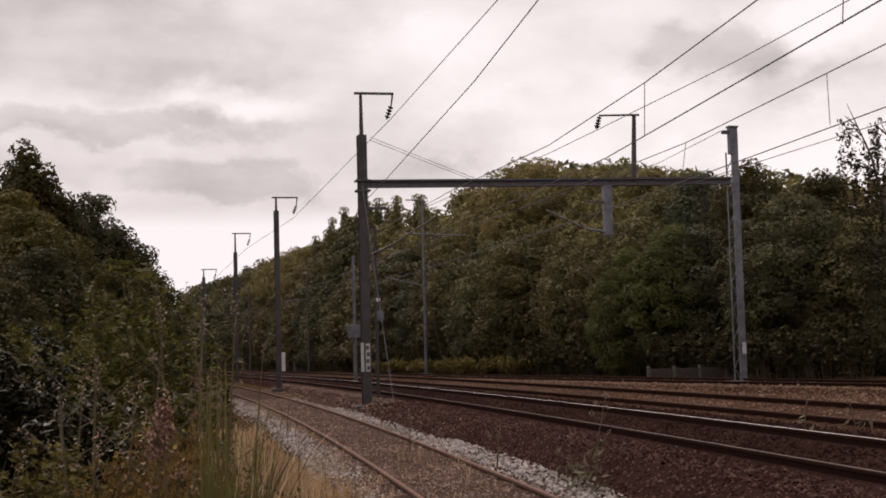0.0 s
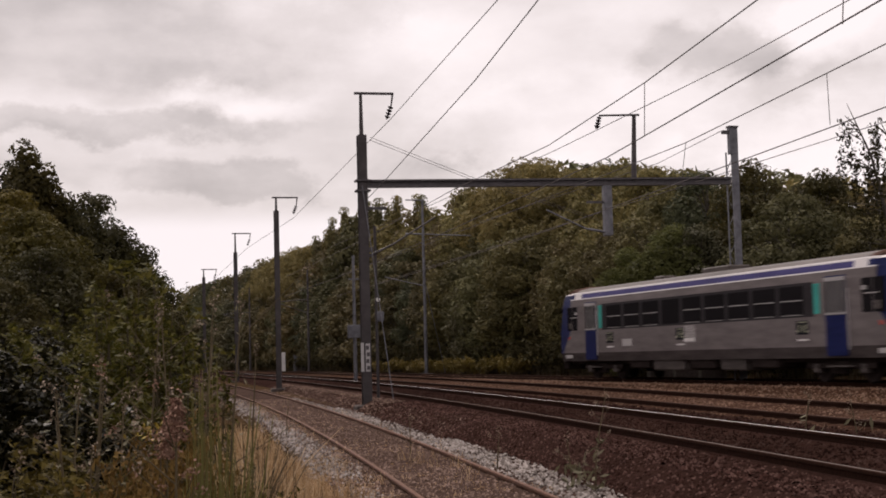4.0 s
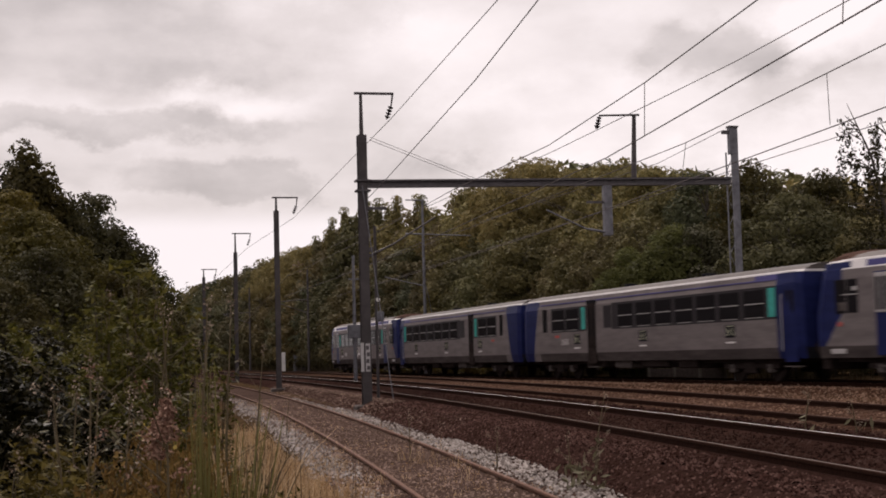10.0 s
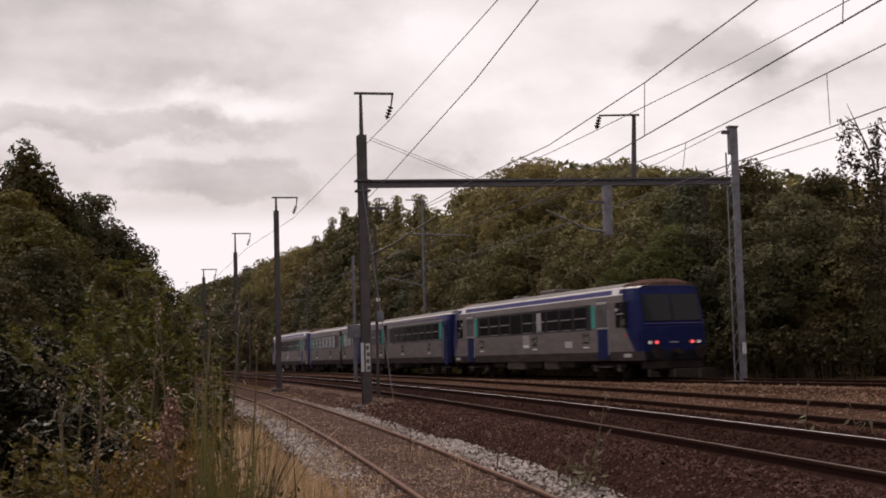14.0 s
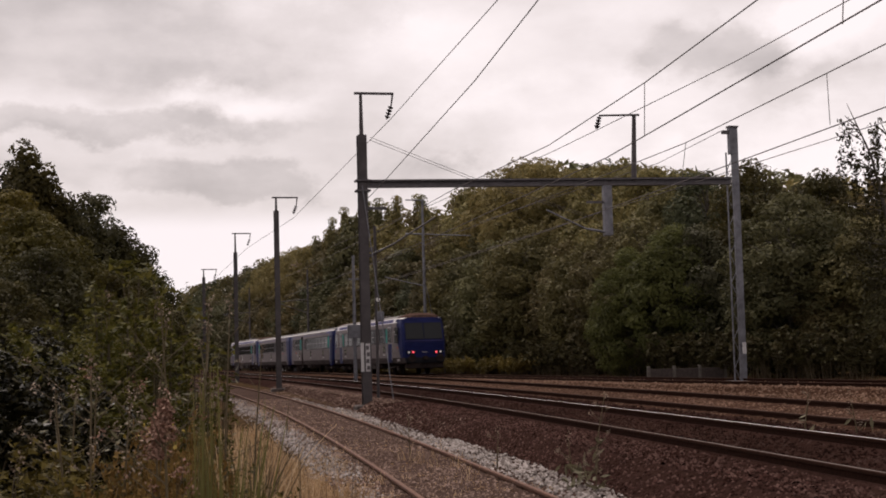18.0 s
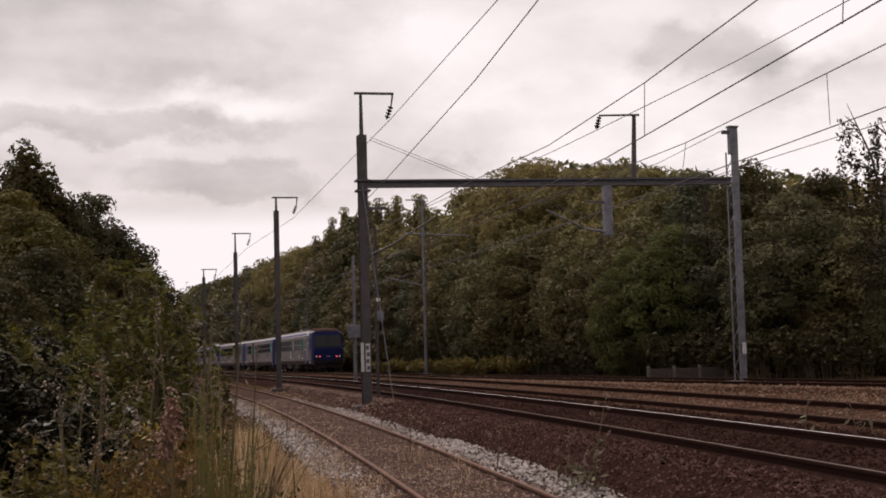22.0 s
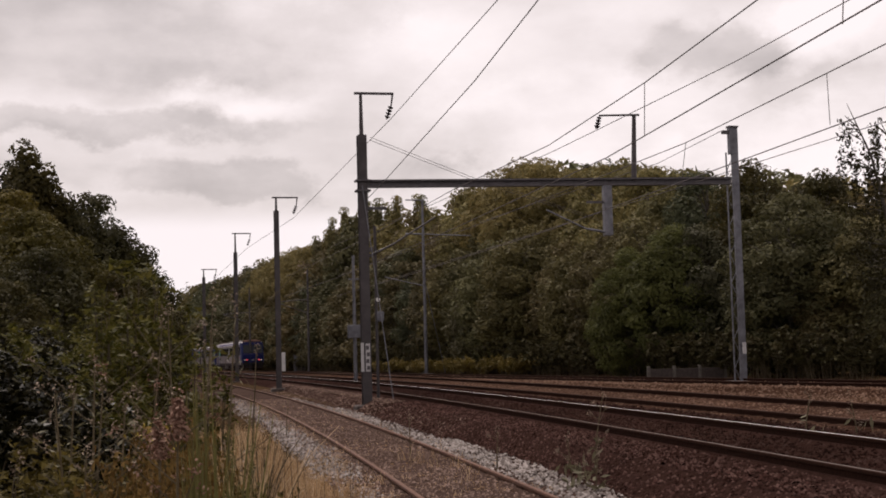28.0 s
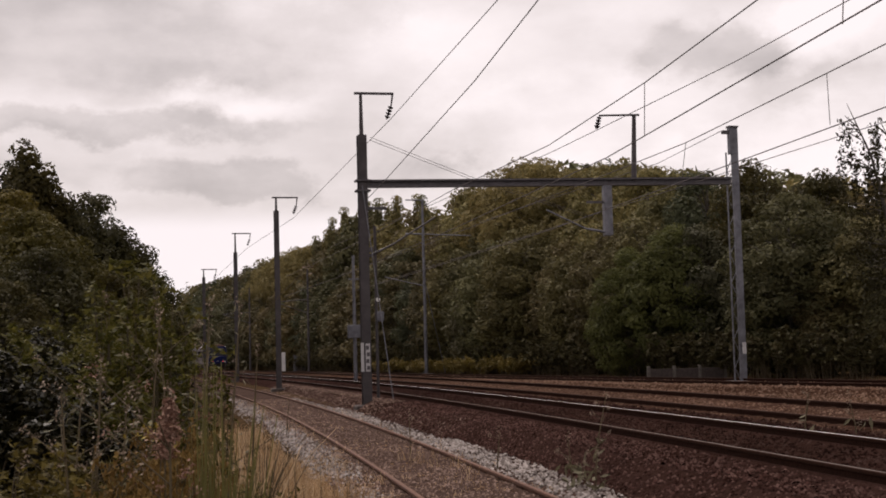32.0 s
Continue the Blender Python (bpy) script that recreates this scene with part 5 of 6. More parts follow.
weeping_birch(16.2, 51.5, 10.2, 2.0, 56, 91)
weeping_birch(17.5, 52.0, 9.6, 2.7, 92, 92)

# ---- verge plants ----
# near-black stops stand for shade inside the bush, the pale one for lit tips
M_BUSH = varied("bramble_shade_and_lit_leaves", [(0.00403, 0.003844, 0.001488), (0.00806, 0.00775, 0.002728), (0.01364, 0.0124, 0.00434), (0.02108, 0.0186, 0.00682), (0.0775, 0.06696, 0.0341)], 0.4, lum=0.5, spec=0.09, trans=0.18)
M_WILLOW = varied("willow_leaves", [(0.03871, 0.04008, 0.007994), (0.07742, 0.07429, 0.01381), (0.1452, 0.1271, 0.03052), (0.05377, 0.05376, 0.01017)], 0.55, lum=0.45, spec=0.07, trans=0.35)
M_WEED = varied("yellow_green_weeds", [(0.042, 0.034, 0.009), (0.082, 0.064, 0.016), (0.150, 0.115, 0.030), (0.058, 0.046, 0.012)], 0.65, lum=0.4, spec=0.1, trans=0.35)
M_BRACKEN = varied("orange_brown_bracken", [(0.07899, 0.0474, 0.01538), (0.1693, 0.09929, 0.03312), (0.237, 0.1524, 0.05324), (0.1128, 0.06997, 0.02129)], 0.7, lum=0.4, spec=0.05, trans=0.3)
M_DRY = varied("dry_golden_grass", [(0.276, 0.1575, 0.0686), (0.4784, 0.306, 0.1519), (0.6624, 0.486, 0.3038), (0.1656, 0.09, 0.0392)], 0.7, lum=0.3, trans=0.25)
M_STEM = varied("brown_stems", [(0.05, 0.038, 0.022), (0.10, 0.075, 0.04)], 0.8, lum=0.2)
M_BROOM = varied("olive_broom_stalks", [(0.07032, 0.07055, 0.02226), (0.1406, 0.127, 0.03724), (0.1055, 0.09876, 0.02738)], 0.6, lum=0.2, trans=0.15)
M_DOCK = varied("red_brown_seeds", [(0.13, 0.062, 0.042), (0.24, 0.13, 0.092), (0.34, 0.22, 0.165)], 0.8, lum=0.2)
M_THISTLE = varied("pale_thistle_leaves", [(0.0935, 0.085, 0.0493), (0.17, 0.1573, 0.0935), (0.1275, 0.1105, 0.068)], 0.7, lum=0.2, trans=0.2)
M_UMBEL = varied("pale_seed_heads", [(0.12, 0.085, 0.06), (0.26, 0.20, 0.15), (0.18, 0.13, 0.09)], 0.8, lum=0.2)


def ground_z(x, y):
    return float(ground_height(np.array([x]), np.array([y]))[0])


def blades(P0, P1, bend, width, rng, joints=3):
    """Tapered, bent ribbons from P0 to P1."""
    n = len(P0)
    d = P1 - P0
    side = np.cross(d, rng.normal(size=(n, 3)))
    side /= np.linalg.norm(side, axis=1, keepdims=True) + 1e-9
    V = []
    for k in range(joints + 1):
        u = k / joints
        c = P0 + d * u + bend * (u * u)
        w = (width * (1 - 0.85 * u))[:, None]
        V += [c - side * w, c + side * w]
    V = np.stack(V, 1)
    m = 2 * (joints + 1)
    F = np.concatenate([np.arange(n)[:, None] * m + np.array([2 * k, 2 * k + 1, 2 * k + 3, 2 * k + 2])[None] for k in range(joints)])
    return V.reshape(-1, 3), F


def arching_shrub(name, seed, mat, height, radius, stems, per_stem, leaf, label, category="bush"):
    """Arching stems from one foot, with leaves on side twigs."""
    rng = np.random.RandomState(seed)
    t = thing(name, label=label, category=category)
    bm = bmesh.new()
    C, N = [], []
    for i in range(stems):
        a = rng.uniform(0, 6.283)
        r = radius * math.sqrt(rng.uniform(0.02, 1))
        h = height * rng.uniform(0.55, 1.0) * (1 - 0.25 * (r / radius) ** 2)
        x0, y0 = 0.35 * r * math.cos(a), 0.35 * r * math.sin(a)
        pts = [Vector((x0 + (r * math.cos(a) - x0) * u ** 1.6, y0 + (r * math.sin(a) - y0) * u ** 1.6, h * (1 - (1 - u) ** 1.5))) for u in (0, 0.35, 0.7, 1)]
        for p, q, w0, w1 in zip(pts[:-1], pts[1:], (0.012, 0.009, 0.006), (0.009, 0.006, 0.002)):
            add_rod(bm, p, q, w0, w1, 4)
        P = np.array([tuple(p) for p in pts])
        u = rng.uniform(0.25, 1.0, per_stem) ** 0.8
        base = np.stack([np.interp(u, (0, 0.35, 0.7, 1), P[:, k]) for k in range(3)], 1)
        sprigs = max(4, per_stem // 11)
        way = rng.normal(size=(sprigs, 3)) + np.array([math.cos(a) * 0.5, math.sin(a) * 0.5, 0.55])
        way *= (rng.uniform(0.10, 0.30, sprigs) / np.linalg.norm(way, axis=1))[:, None]
        own = rng.randint(0, sprigs, per_stem)
        C.append(base[own] + way[own] * rng.uniform(0.1, 1.0, (per_stem, 1)) + rng.normal(scale=0.016, size=(per_stem, 3)))
        N.append(rng.normal(scale=0.55, size=(per_stem, 3)) + np.array([0, 0, 0.9]))
    tagged(part("twigwork", bm, M_STEM, t), kind="stuff")
    V, F = leaf_quads(np.vstack(C), np.vstack(N), leaf, rng, 0.55, True)
    o = tagged(fast_mesh("foliage", V, F, mat), kind="stuff")
    o.parent = t
    return t


def put(kind, x, y, spin, scale=1.0, tall=1.0, dz=-0.05):
    t = copy_thing(kind, pose(x, y, ground_z(x, y) + dz, 0, 0, spin))
    t.scale = (scale, scale, scale * tall)
    return t


BUSH_A = arching_shrub("bramble_bush", 31, M_BUSH, 2.3, 1.15, 46, 260, 0.042, "bramble bush beside the track, shade and lit tips in its leaf colours")
BUSH_B = arching_shrub("willow_bush", 32, M_WILLOW, 2.6, 1.0, 60, 150, 0.037, "leafy willow shrub with paler upright shoots")
WEED_A = arching_shrub("nettle_clump", 33, M_WEED, 1.4, 0.7, 60, 100, 0.030, "yellow-green clump of weeds", "weed")

WEED_B = arching_shrub("bracken_clump", 34, M_BRACKEN, 1.35, 0.55, 50, 90, 0.032, "orange-brown dried bracken and weeds", "weed")


def plant_verge():
    rng = random.Random(14)
    n = 0
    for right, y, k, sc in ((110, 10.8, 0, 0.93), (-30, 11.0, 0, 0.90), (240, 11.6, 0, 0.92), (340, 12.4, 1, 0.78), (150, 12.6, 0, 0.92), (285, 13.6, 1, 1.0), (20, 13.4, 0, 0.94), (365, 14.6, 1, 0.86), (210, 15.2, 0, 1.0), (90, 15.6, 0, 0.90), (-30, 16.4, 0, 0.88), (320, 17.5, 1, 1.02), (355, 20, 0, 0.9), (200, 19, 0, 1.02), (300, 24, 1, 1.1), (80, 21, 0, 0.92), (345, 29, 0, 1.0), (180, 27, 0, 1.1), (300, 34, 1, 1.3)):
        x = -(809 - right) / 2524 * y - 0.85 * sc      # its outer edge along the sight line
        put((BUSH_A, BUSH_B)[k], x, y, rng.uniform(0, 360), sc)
    for x, y, sc in ((-2.05, 7.0, 0.92), (-1.75, 7.4, 0.80), (-2.35, 7.6, 1.0), (-1.5, 7.9, 0.82), (-2.7, 8.6, 1.05), (-2.1, 8.8, 0.95), (-1.62, 8.9, 0.9), (-2.4, 9.6, 1.0), (-1.95, 9.9, 0.95), (-1.75, 10.6, 0.9)):
        put(WEED_A, x, y, rng.uniform(0, 360), sc)
    for right, y, sc, tall in ((235, 7.2, 0.5, 1.95), (265, 7.3, 0.5, 2.1), (295, 7.7, 0.5, 2.3), (318, 8.0, 0.42, 2.6), (255, 8.2, 0.6, 1.9), (290, 8.6, 0.6, 2.05), (320, 9.0, 0.55, 2.3), (345, 9.6, 0.6, 2.0), (215, 8.0, 0.55, 1.9)):
        put(WEED_B, -(784 - right) / 2524 * y, y, rng.uniform(0, 360), sc, tall)


plant_verge()
SHOOT = arching_shrub("willow_shoots", 37, M_WILLOW, 3.0, 0.35, 9, 120, 0.042, "upright willow shoots above the bush")
for right, y, k in ((215, 13.5, 0.98), (245, 14.2, 1.02), (285, 14.6, 1.0), (262, 13.2, 0.92), (180, 13.8, 0.92), (315, 14.0, 0.84), (345, 13.0, 0.76), (375, 13.4, 0.72)):
    put(SHOOT, -(784 - right) / 2524 * y, y, right * 7, k)
SHOOT.matrix_basis = pose(-9.0, 26, ground_z(-9.0, 26))
BUSH_A.matrix_basis = pose(-8.0, 24, ground_z(-8, 24))
BUSH_B.matrix_basis = pose(-9.5, 28, ground_z(-9.5, 28))
WEED_A.matrix_basis = pose(-6.5, 15, ground_z(-6.5, 15))
WEED_B.matrix_basis = pose(-7.0, 17, ground_z(-7.0, 17))


def dry_grass(name, seed, areas, mat, label, width=0.006):
    """Dry grass: tufts of bent stalks, some with seed heads."""
    rng = np.random.RandomState(seed)
    V, F, n0 = [], [], 0
    for s0, s1, o0, o1, tufts, per, h in areas:
        s, o = rng.uniform(s0, s1, tufts), rng.uniform(o0, o1, tufts)
        x = np.interp(s, LINE_S.s, LINE_S.p[:, 0]) + o * np.interp(s, LINE_S.s, LINE_S.n[:, 0])
        y = np.interp(s, LINE_S.s, LINE_S.p[:, 1]) + o * np.interp(s, LINE_S.s, LINE_S.n[:, 1])
        z = ground_height(x, y) - 0.02
        k = tufts * per
        P0 = np.repeat(np.stack([x, y, z], 1), per, 0) + rng.normal(scale=(0.05, 0.05, 0.0), size=(k, 3))
        hh = np.repeat(h * rng.uniform(0.6, 1.15, tufts), per) * rng.uniform(0.5, 1.1, k)
        lean = rng.normal(scale=0.12, size=(k, 2)) * hh[:, None]
        P1 = P0 + np.stack([lean[:, 0], lean[:, 1], hh], 1)
        bend = np.stack([rng.normal(scale=0.14, size=k) * hh, rng.normal(scale=0.14, size=k) * hh, -0.05 * hh], 1)
        v, f = blades(P0, P1, bend, np.full(k, width) * rng.uniform(0.6, 1.4, k), rng)
        V.append(v)
        F.append(f + n0)
        n0 += len(v)
        heads = rng.uniform(0, 1, k) < 0.3          # feathery seed heads
        tip = (P1 + bend)[heads]
        c = np.repeat(tip, 7, 0) + rng.normal(scale=(0.012, 0.012, 0.045), size=(len(tip) * 7, 3))
        v, f = leaf_quads(c, rng.normal(size=c.shape), 0.012, rng, 0.4)
        V.append(v)
        F.append(f + n0)
        n0 += len(v)
    return tagged(fast_mesh(name, np.vstack(V), np.vstack(F), mat), label, "grass", kind="stuff")


dry_grass("dry_grass", 41, [(11, 20, -3.8, -1.45, 420, 10, 0.50), (15, 26, -3.9, -1.75, 340, 9, 0.42), (14, 26, -2.2, -1.0, 420, 8, 0.24), (22, 36, -4.4, -1.9, 520, 10, 0.32), (34, 44, -4.6, -2.9, 120, 10, 0.34), (14, 20, -0.5, 0.5, 60, 12, 0.22), (18, 30, -0.6, 0.6, 110, 9, 0.18), (28, 60, -0.65, 0.6, 90, 8, 0.18), (20, 56, -1.5, -0.8, 170, 9, 0.26), (18, 50, 0.8, 1.1, 60, 8, 0.22), (20.5, 25.5, -0.1, 0.65, 12, 9, 0.42), (44, 70, -5.0, -2.8, 110, 10, 0.4)], M_DRY, "dry golden grass beside the siding")
dry_grass("green_grass", 42, [(10, 17, -5.0, -3.7, 200, 14, 0.6), (20, 60, -6.5, -3.4, 200, 12, 0.7)], M_WEED, "yellow-green grass at the foot of the bushes", 0.006)


def broom(seed, n, h, spread, lean, foot):
    rng = np.random.RandomState(seed)
    P0 = np.stack([rng.normal(scale=foot, size=n), rng.normal(scale=foot, size=n), np.zeros(n)], 1)
    P1 = P0 + np.stack([lean + rng.normal(scale=spread, size=n), rng.normal(scale=spread, size=n), h * rng.uniform(0.66, 1.0, n)], 1)
    bend = np.stack([rng.normal(scale=spread * 0.8, size=n), rng.normal(scale=spread * 0.8, size=n), np.zeros(n)], 1)
    return blades(P0, P1, bend, rng.uniform(0.006, 0.014, n) * (1 if foot < 0.1 else 0.6), rng, 4)


SWAYING = []


def broom_clump(x, y, seed, n, h, spread, mat, name, label, lean=0.0, foot=0.035):
    t = thing(name, x, y, ground_z(x, y), 0, label, "weed")
    V, F = broom(seed, n, h, spread, lean, foot)
    for k in range(n):
        o = fast_mesh("stalk", V[k * 10:k * 10 + 10], np.array([[2 * j, 2 * j + 1, 2 * j + 3, 2 * j + 2] for j in range(4)]), mat)
        o.parent = t
    SWAYING.append((t, seed))
    return t


broom_clump(-1.20, 7.0, 51, 62, 1.92, 0.035, M_BROOM, "broom_clump", "tall olive-green broom stalks in the verge", 0.02)
broom_clump(-1.14, 6.9, 52, 50, 1.80, 0.045, M_BROOM, "broom_clump", "tall olive-green broom stalks leaning over the grass", 0.17)
broom_clump(-1.24, 7.2, 53, 20, 1.5, 0.06, M_BROOM, "broom_clump", "tall olive-green broom stalks in the verge", -0.05)
broom_clump(-1.06, 9.0, 58, 15, 1.62, 0.03, M_STEM, "dead_stalks", "upright dark dead stalks above the golden grass", 0.0, 0.2)
broom_clump(-0.78, 9.6, 59, 13, 1.42, 0.03, M_STEM, "dead_stalks", "upright dark dead stalks above the golden grass", 0.0, 0.2)
broom_clump(-1.35, 9.2, 54, 30, 1.5, 0.14, M_DRY, "dry_stalks", "thin dry brown stalks in the verge")
broom_clump(-1.65, 11.5, 55, 26, 1.45, 0.2, M_DRY, "dry_stalks", "thin dry brown stalks in the verge")
broom_clump(-1.85, 14.0, 56, 26, 1.35, 0.2, M_STEM, "dry_stalks", "thin dry brown stalks in the verge")
broom_clump(-2.1, 16.0, 57, 26, 1.2, 0.25, M_STEM, "dry_stalks", "thin dark stalks in the verge")


def seed_plant(name, x, y, h, seed, heads, mat, size, label, lean=0.0, leafy=0, high=0.6, leaf=0.085):
    """A dry plant: a stem, side branches and seed heads."""
    rng = np.random.RandomState(seed)
    t = thing(name, x, y, ground_z(x, y), 0, label, "weed")
    bm = bmesh.new()
    add_rod(bm, (0, 0, 0), (lean * 0.4, 0, h * 0.55), 0.012, 0.009, 6)
    add_rod(bm, (lean * 0.4, 0, h * 0.55), (lean, 0, h), 0.009, 0.004, 6)
    stem = part("stem", bm, M_STEM, t)
    C = [np.array([lean, 0, h]) + rng.normal(scale=(0.018, 0.018, 0.05), size=(30, 3))]
    if mat == M_DOCK:                     # a long dense plume of seeds
        u = rng.uniform(0, 1, 900)
        w = 0.010 + 0.022 * u ** 0.8
        C.append(np.array([lean, 0, h]) + np.stack([rng.normal(size=900) * w, rng.normal(size=900) * w, -0.20 * u], 1))
    for k in range(heads):
        u = rng.uniform(0.35, 0.9)
        a = rng.uniform(0, 6.28)
        q = np.array([lean * u, 0, h * u])
        e = q + np.array([math.cos(a), math.sin(a) * 0.6, rng.uniform(0.4, 1.2)]) * h * rng.uniform(0.10, 0.24)
        part("side_stem", rod(tuple(q), tuple(e), 0.004, 0.002, 4), M_STEM, t)
        C.append(e + rng.normal(scale=(0.018, 0.018, 0.02), size=(18, 3)))
    for c in C:
        V, F = leaf_quads(c, rng.normal(size=c.shape), size, rng, 0.6)
        o = tagged(fast_mesh("seed_head", V, F, mat), kind="stuff")
        o.parent = t
    if leafy:
        C = np.stack([lean * 0.3 + rng.normal(scale=0.1, size=leafy), rng.normal(scale=0.1, size=leafy), rng.uniform(0.05, high, leafy) * h], 1)
        V, F = leaf_quads(C, rng.normal(size=C.shape) + np.array([0, 0, 1.0]), leaf, rng, 0.25)
        o = tagged(fast_mesh("foliage", V, F, M_THISTLE), kind="stuff")
        o.parent = t
    SWAYING.append((t, seed))
    return t


MUGWORT = ((-2.24, 9.0, 1.88, 0.06), (-2.18, 8.4, 1.72, -0.1), (-2.0, 8.6, 1.64, 0.08), (-2.24, 10.5, 2.2, 0.15), (-2.0, 10.5, 2.3, -0.1), (-1.84, 10.5, 2.35, 0.12), (-1.72, 11.0, 2.35, 0.14), (-2.5, 9.4, 1.7, 0.1))
seed_plant("dock_plant", -1.33, 6.9, 1.74, 61, 9, M_DOCK, 0.010, "red-brown dock plant gone to seed")
seed_plant("dock_plant", -1.50, 7.6, 1.60, 62, 7, M_DOCK, 0.010, "red-brown dock plant gone to seed")
seed_plant("dead_thistle", 1.96, 19.5, 1.28, 63, 4, M_UMBEL, 0.012, "pale dead thistle standing in the ballast", 0.2, 22)
seed_plant("dead_thistle", 1.60, 18.6, 0.78, 64, 4, M_UMBEL, 0.012, "pale dead thistle standing in the ballast", -0.05, 40)
seed_plant("dead_thistle", 1.82, 18.0, 0.66, 65, 3, M_UMBEL, 0.012, "pale dead thistle standing in the ballast", 0.05, 30)
seed_plant("dead_thistle", 5.6, 19.6, 0.75, 66, 3, M_UMBEL, 0.012, "pale dead thistle standing in the ballast", -0.1, 10)
seed_plant("dead_thistle", 5.0, 20.2, 0.85, 67, 3, M_UMBEL, 0.012, "pale dead thistle standing in the ballast", 0.1, 8)
seed_plant("seed_stalk", -0.66, 25.0, 0.85, 68, 3, M_UMBEL, 0.012, "pale seed stalk beside the siding")
seed_plant("seed_stalk", 0.72, 21.5, 0.72, 69, 2, M_UMBEL, 0.012, "pale seed stalk beside the siding", 0.05)
seed_plant("seed_stalk", -3.6, 32.0, 0.95, 70, 2, M_UMBEL, 0.012, "pale seed stalk beside the siding", 0.08)
seed_plant("seed_stalk", -2.0, 14.5, 2.0, 71, 3, M_UMBEL, 0.012, "pale seed stalk beside the siding", 0.1)
for k, (x, y, h, lean) in enumerate(MUGWORT):
    seed_plant("mugwort", x, y, h, 100 + k, 5, M_UMBEL, 0.011, "mugwort stem with pale leaves above the brambles", lean, 46, 1.0, 0.034)
for k, (x, y, h) in enumerate(((-2.25, 9.0, 1.75), (-1.72, 9.4, 1.5), (-2.1, 8.2, 1.4))):
    seed_plant("wild_carrot", x, y, h, 80 + k, 4, M_UMBEL, 0.011, "wild carrot with pale umbels among the bushes", 0.08 * (-1) ** k)
bm = bmesh.new()
rngp = np.random.RandomState(9)
rag = thing("ragwort", -1.68, 8.3, ground_z(-1.68, 8.3), 0, "ragwort with yellow flowers", "weed")
part("stem", add_rod(bm, (0, 0, 0), (0.02, 0, 1.5), 0.008, 0.004, 5), M_STEM, rag)
C = np.array([0, 0, 1.5]) + rngp.normal(scale=(0.07, 0.05, 0.03), size=(70, 3))
V, F = leaf_quads(C, rngp.normal(size=C.shape), 0.018, rngp)
M_YELLOW = varied("yellow_flowers", [(0.1680, 0.1140, 0.0120), (0.2520, 0.1800, 0.0240)], 0.7, lum=0.2)
o = tagged(fast_mesh("flower_cluster", V, F, M_YELLOW), kind="stuff")
o.parent = rag

# low plants at the foot of the wood
M_GORSE = varied("yellow_green_scrub", [(0.1313, 0.099, 0.0208), (0.2275, 0.165, 0.0364), (0.1663, 0.12, 0.026)], 0.6, lum=0.3, trans=0.25)
SCRUB = arching_shrub("yellow_scrub", 35, M_GORSE, 1.3, 1.3, 36, 120, 0.07, "yellow-green scrub at the foot of the wood")
M_IVY = varied("dark_undergrowth_leaves", [(0.0405, 0.03645, 0.0162), (0.07425, 0.0648, 0.027), (0.0567, 0.04455, 0.02025)], 0.7, lum=0.5, spec=0.1, trans=0.2)
IVY = arching_shrub("ivy_mound", 36, M_IVY, 2.2, 1.8, 30, 60, 0.12, "dark ivy-covered undergrowth at the edge of the wood")


def plant_scrub():
    rng = random.Random(5)
    for k in range(13):
        s = 34 + k * 3.0
        p = LINE_T.at(s, 4.6 + rng.uniform(-0.4, 0.8))
        put(SCRUB, p.x, p.y, rng.uniform(0, 360), 1.0 + 0.25 * rng.random())
    s = -30.0
    while s < 34:
        p = LINE_T.at(s, 5.6 + rng.uniform(-0.3, 0.8))
        put(IVY, p.x, p.y, rng.uniform(0, 360), 0.8 + 0.4 * rng.random())
        s += rng.uniform(1.8, 2.8)
    while s < 170:
        p = LINE_T.at(s, 5.8 + rng.uniform(-0.3, 0.8))
        put(IVY, p.x, p.y, rng.uniform(0, 360), 0.9 + 0.4 * rng.random())
        s += rng.uniform(4, 6)


plant_scrub()
SCRUB.matrix_basis = pose(40, 80, ground_z(40, 80))
IVY.matrix_basis = pose(42, 84, ground_z(42, 84))

# ---- small trackside things ----
M_FENCE = noisy("mossy_concrete", (0.07, 0.062, 0.054), (0.15, 0.135, 0.12), 8.0, 0.95, bump_s=0.3, spec=0.1)
fence = thing("concrete_fence", 8.55, 60.5, 0.0, 12, "low grey concrete fence with square posts", "fence")
for k in range(4):
    part("fence_post", box(-0.06 + k * 1.15, 0.06 + k * 1.15, -0.06, 0.06, -0.4, 0.46, 0.01), M_FENCE, fence)
for k in range(3):
    part("fence_panel", box(0.07 + k * 1.15, 1.08 + k * 1.15, -0.025, 0.025, -0.4, 0.34, 0.008), M_FOOT, fence)
post = thing("marker_post", -19.4, 171.0, -0.62, 15, "white wooden marker post beside the line", "post")
part("post", box(-0.22, 0.22, -0.08, 0.08, 0, 2.5, 0.02), M_WHITE, post)
cab = thing("relay_cabinet", -17.6, 172.5, -0.62, 15, "grey metal relay cabinet with two doors", "cabinet")
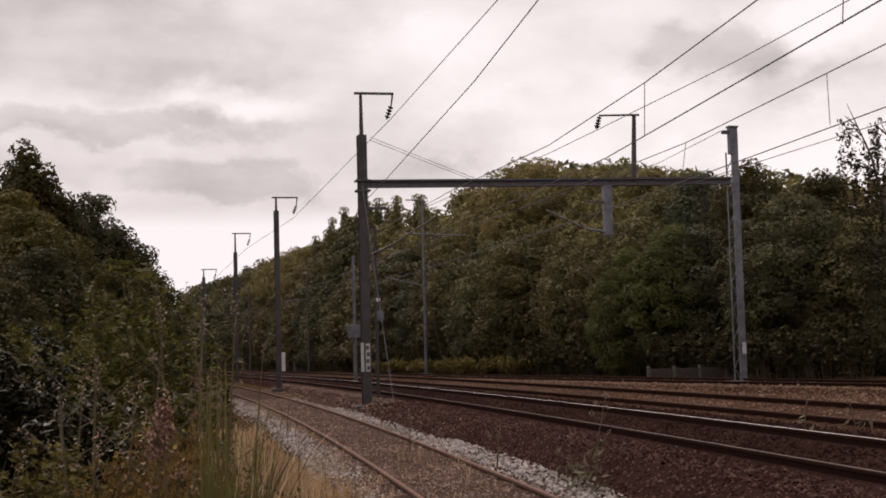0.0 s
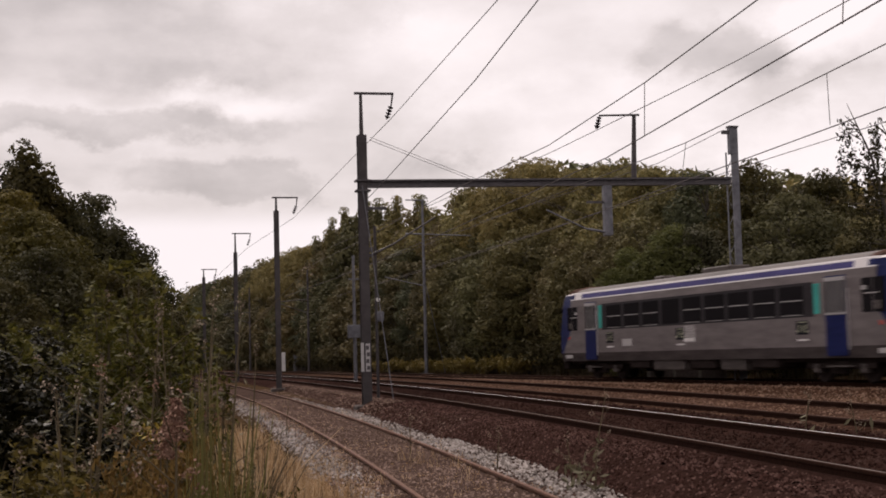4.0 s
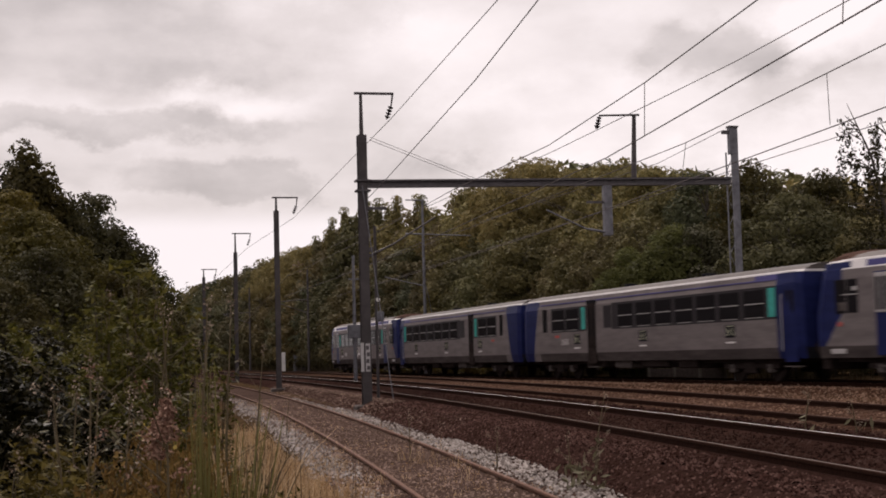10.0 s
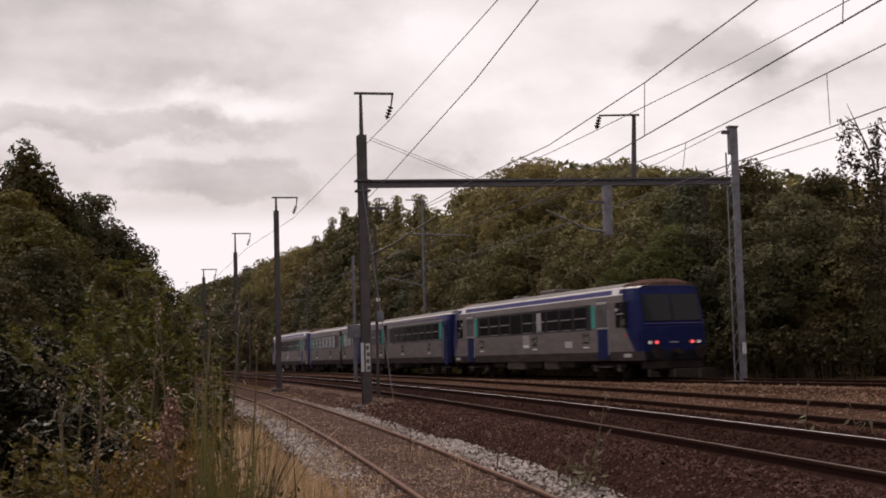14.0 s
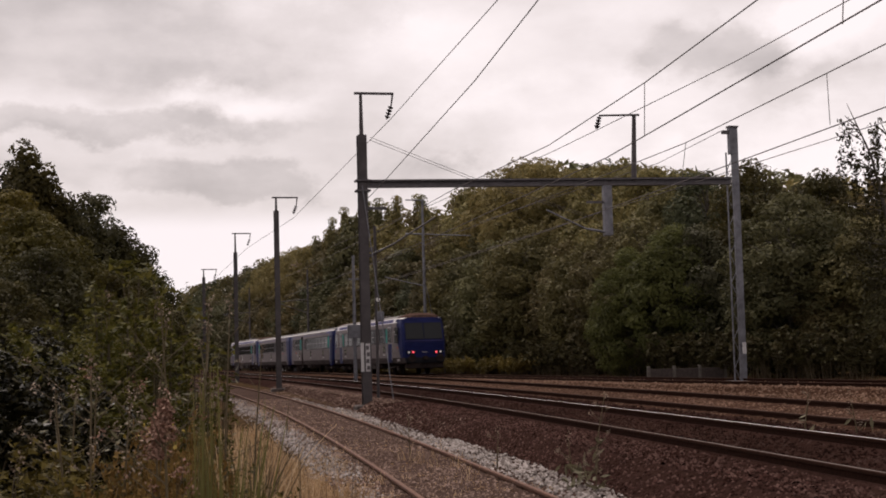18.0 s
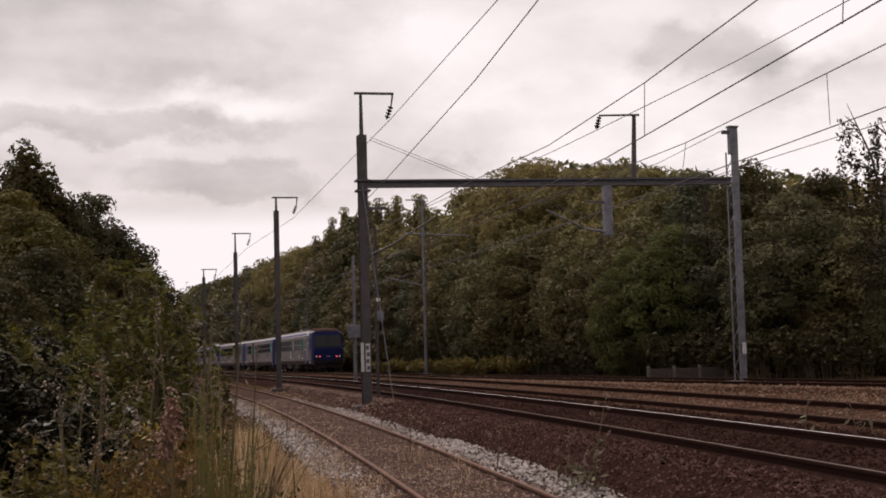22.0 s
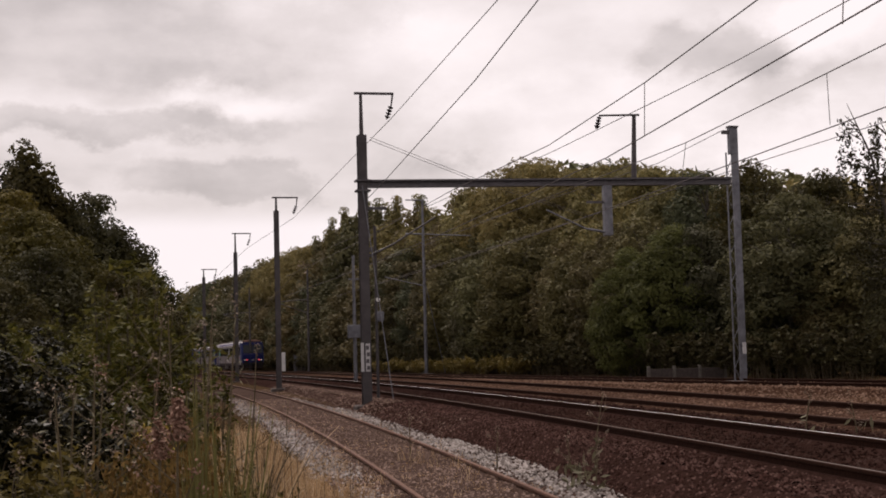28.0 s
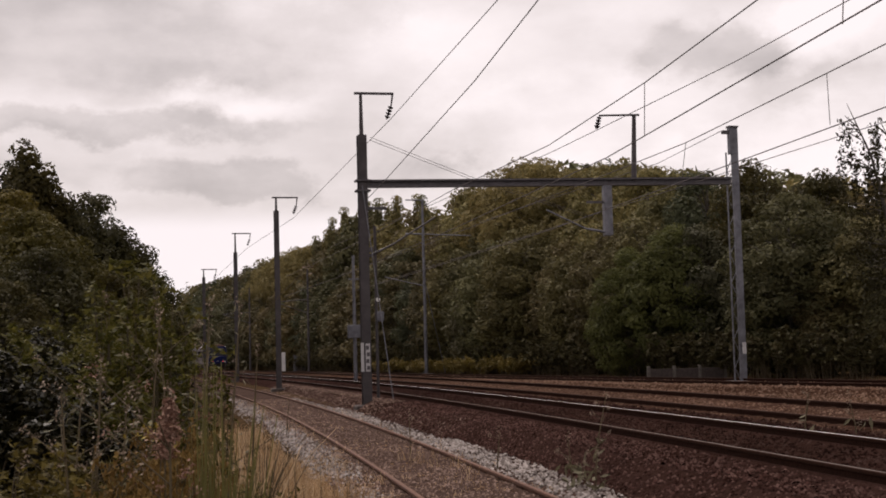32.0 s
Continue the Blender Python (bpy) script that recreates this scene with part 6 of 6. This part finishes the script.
part("cabinet_body", box(-0.75, 0.75, -0.3, 0.3, 0.15, 2.1, 0.03), M_STEEL_DK, cab)
for k in (-1, 1):
    d = part("cabinet_door", box(k * 0.37 - 0.34, k * 0.37 + 0.34, -0.33, -0.305, 0.22, 2.02, 0.01), M_STEEL, cab)
    part("handle", box(k * 0.08 - 0.02, k * 0.08 + 0.02, -0.36, -0.33, 1.1, 1.3), M_DARKSTEEL, d)
part("plinth", box(-0.8, 0.8, -0.35, 0.35, -0.2, 0.15), M_CONCRETE, cab)
slab = thing("concrete_slab", -1.55, 44.3, ground_z(-1.55, 44.3), 20, "flat broken concrete slab beside the mast", "slab")
part("slab", box(-0.45, 0.45, -0.3, 0.3, -0.05, 0.10, 0.03), M_CONCRETE, slab)

# ---- what moves ----
MID = (24.9 / 2, -24.04 / 2, -24.04 * 1.5, -24.04 * 2 - 24.9 / 2)
WAY = (-8.738e-4, 0.033378, 8.54337, -49.914)      # metres along the far line, by seconds


def motions():
    for i, car in enumerate(CARS):
        rows = []
        for t in np.arange(0.0, 32.01, 0.5):
            s = float(np.polyval(WAY, t)) + MID[i]
            a, b = LINE_T.at(s + 8.3), LINE_T.at(s - 8.3)
            m, d = (a + b) / 2, a - b
            rz = math.degrees(math.atan2(-d.x, d.y)) + (180 if i == 2 else 0)
            rx = math.degrees(math.atan2(d.z, d.length)) * (-1 if i == 2 else 1)
            rows.append((float(t), pose(m.x, m.y, m.z, rx, 0, rz)))
        walk(car, rows)
    for plant, seed in SWAYING:           # stalks lean and spring back in the wind
        rng = random.Random(seed)
        x, y, z = plant.location
        rows = []
        for t in np.arange(0.0, 32.01, 0.4):
            gust = 0.6 + 0.4 * math.sin(t * 0.7 + 0.8)
            squall = 8.0 * math.exp(-((t - 23.0) / 0.5) ** 2) + 6.5 * math.exp(-((t - 25.0) / 0.55) ** 2) if y < 9 else 0.0
            rows.append((float(t), pose(x, y, z, rng.uniform(-0.8, 0.8), gust * (1.5 * math.sin(t * 2.4 + seed) + rng.uniform(-0.6, 0.6)) - squall, 0)))
        walk(plant, rows)


motions()
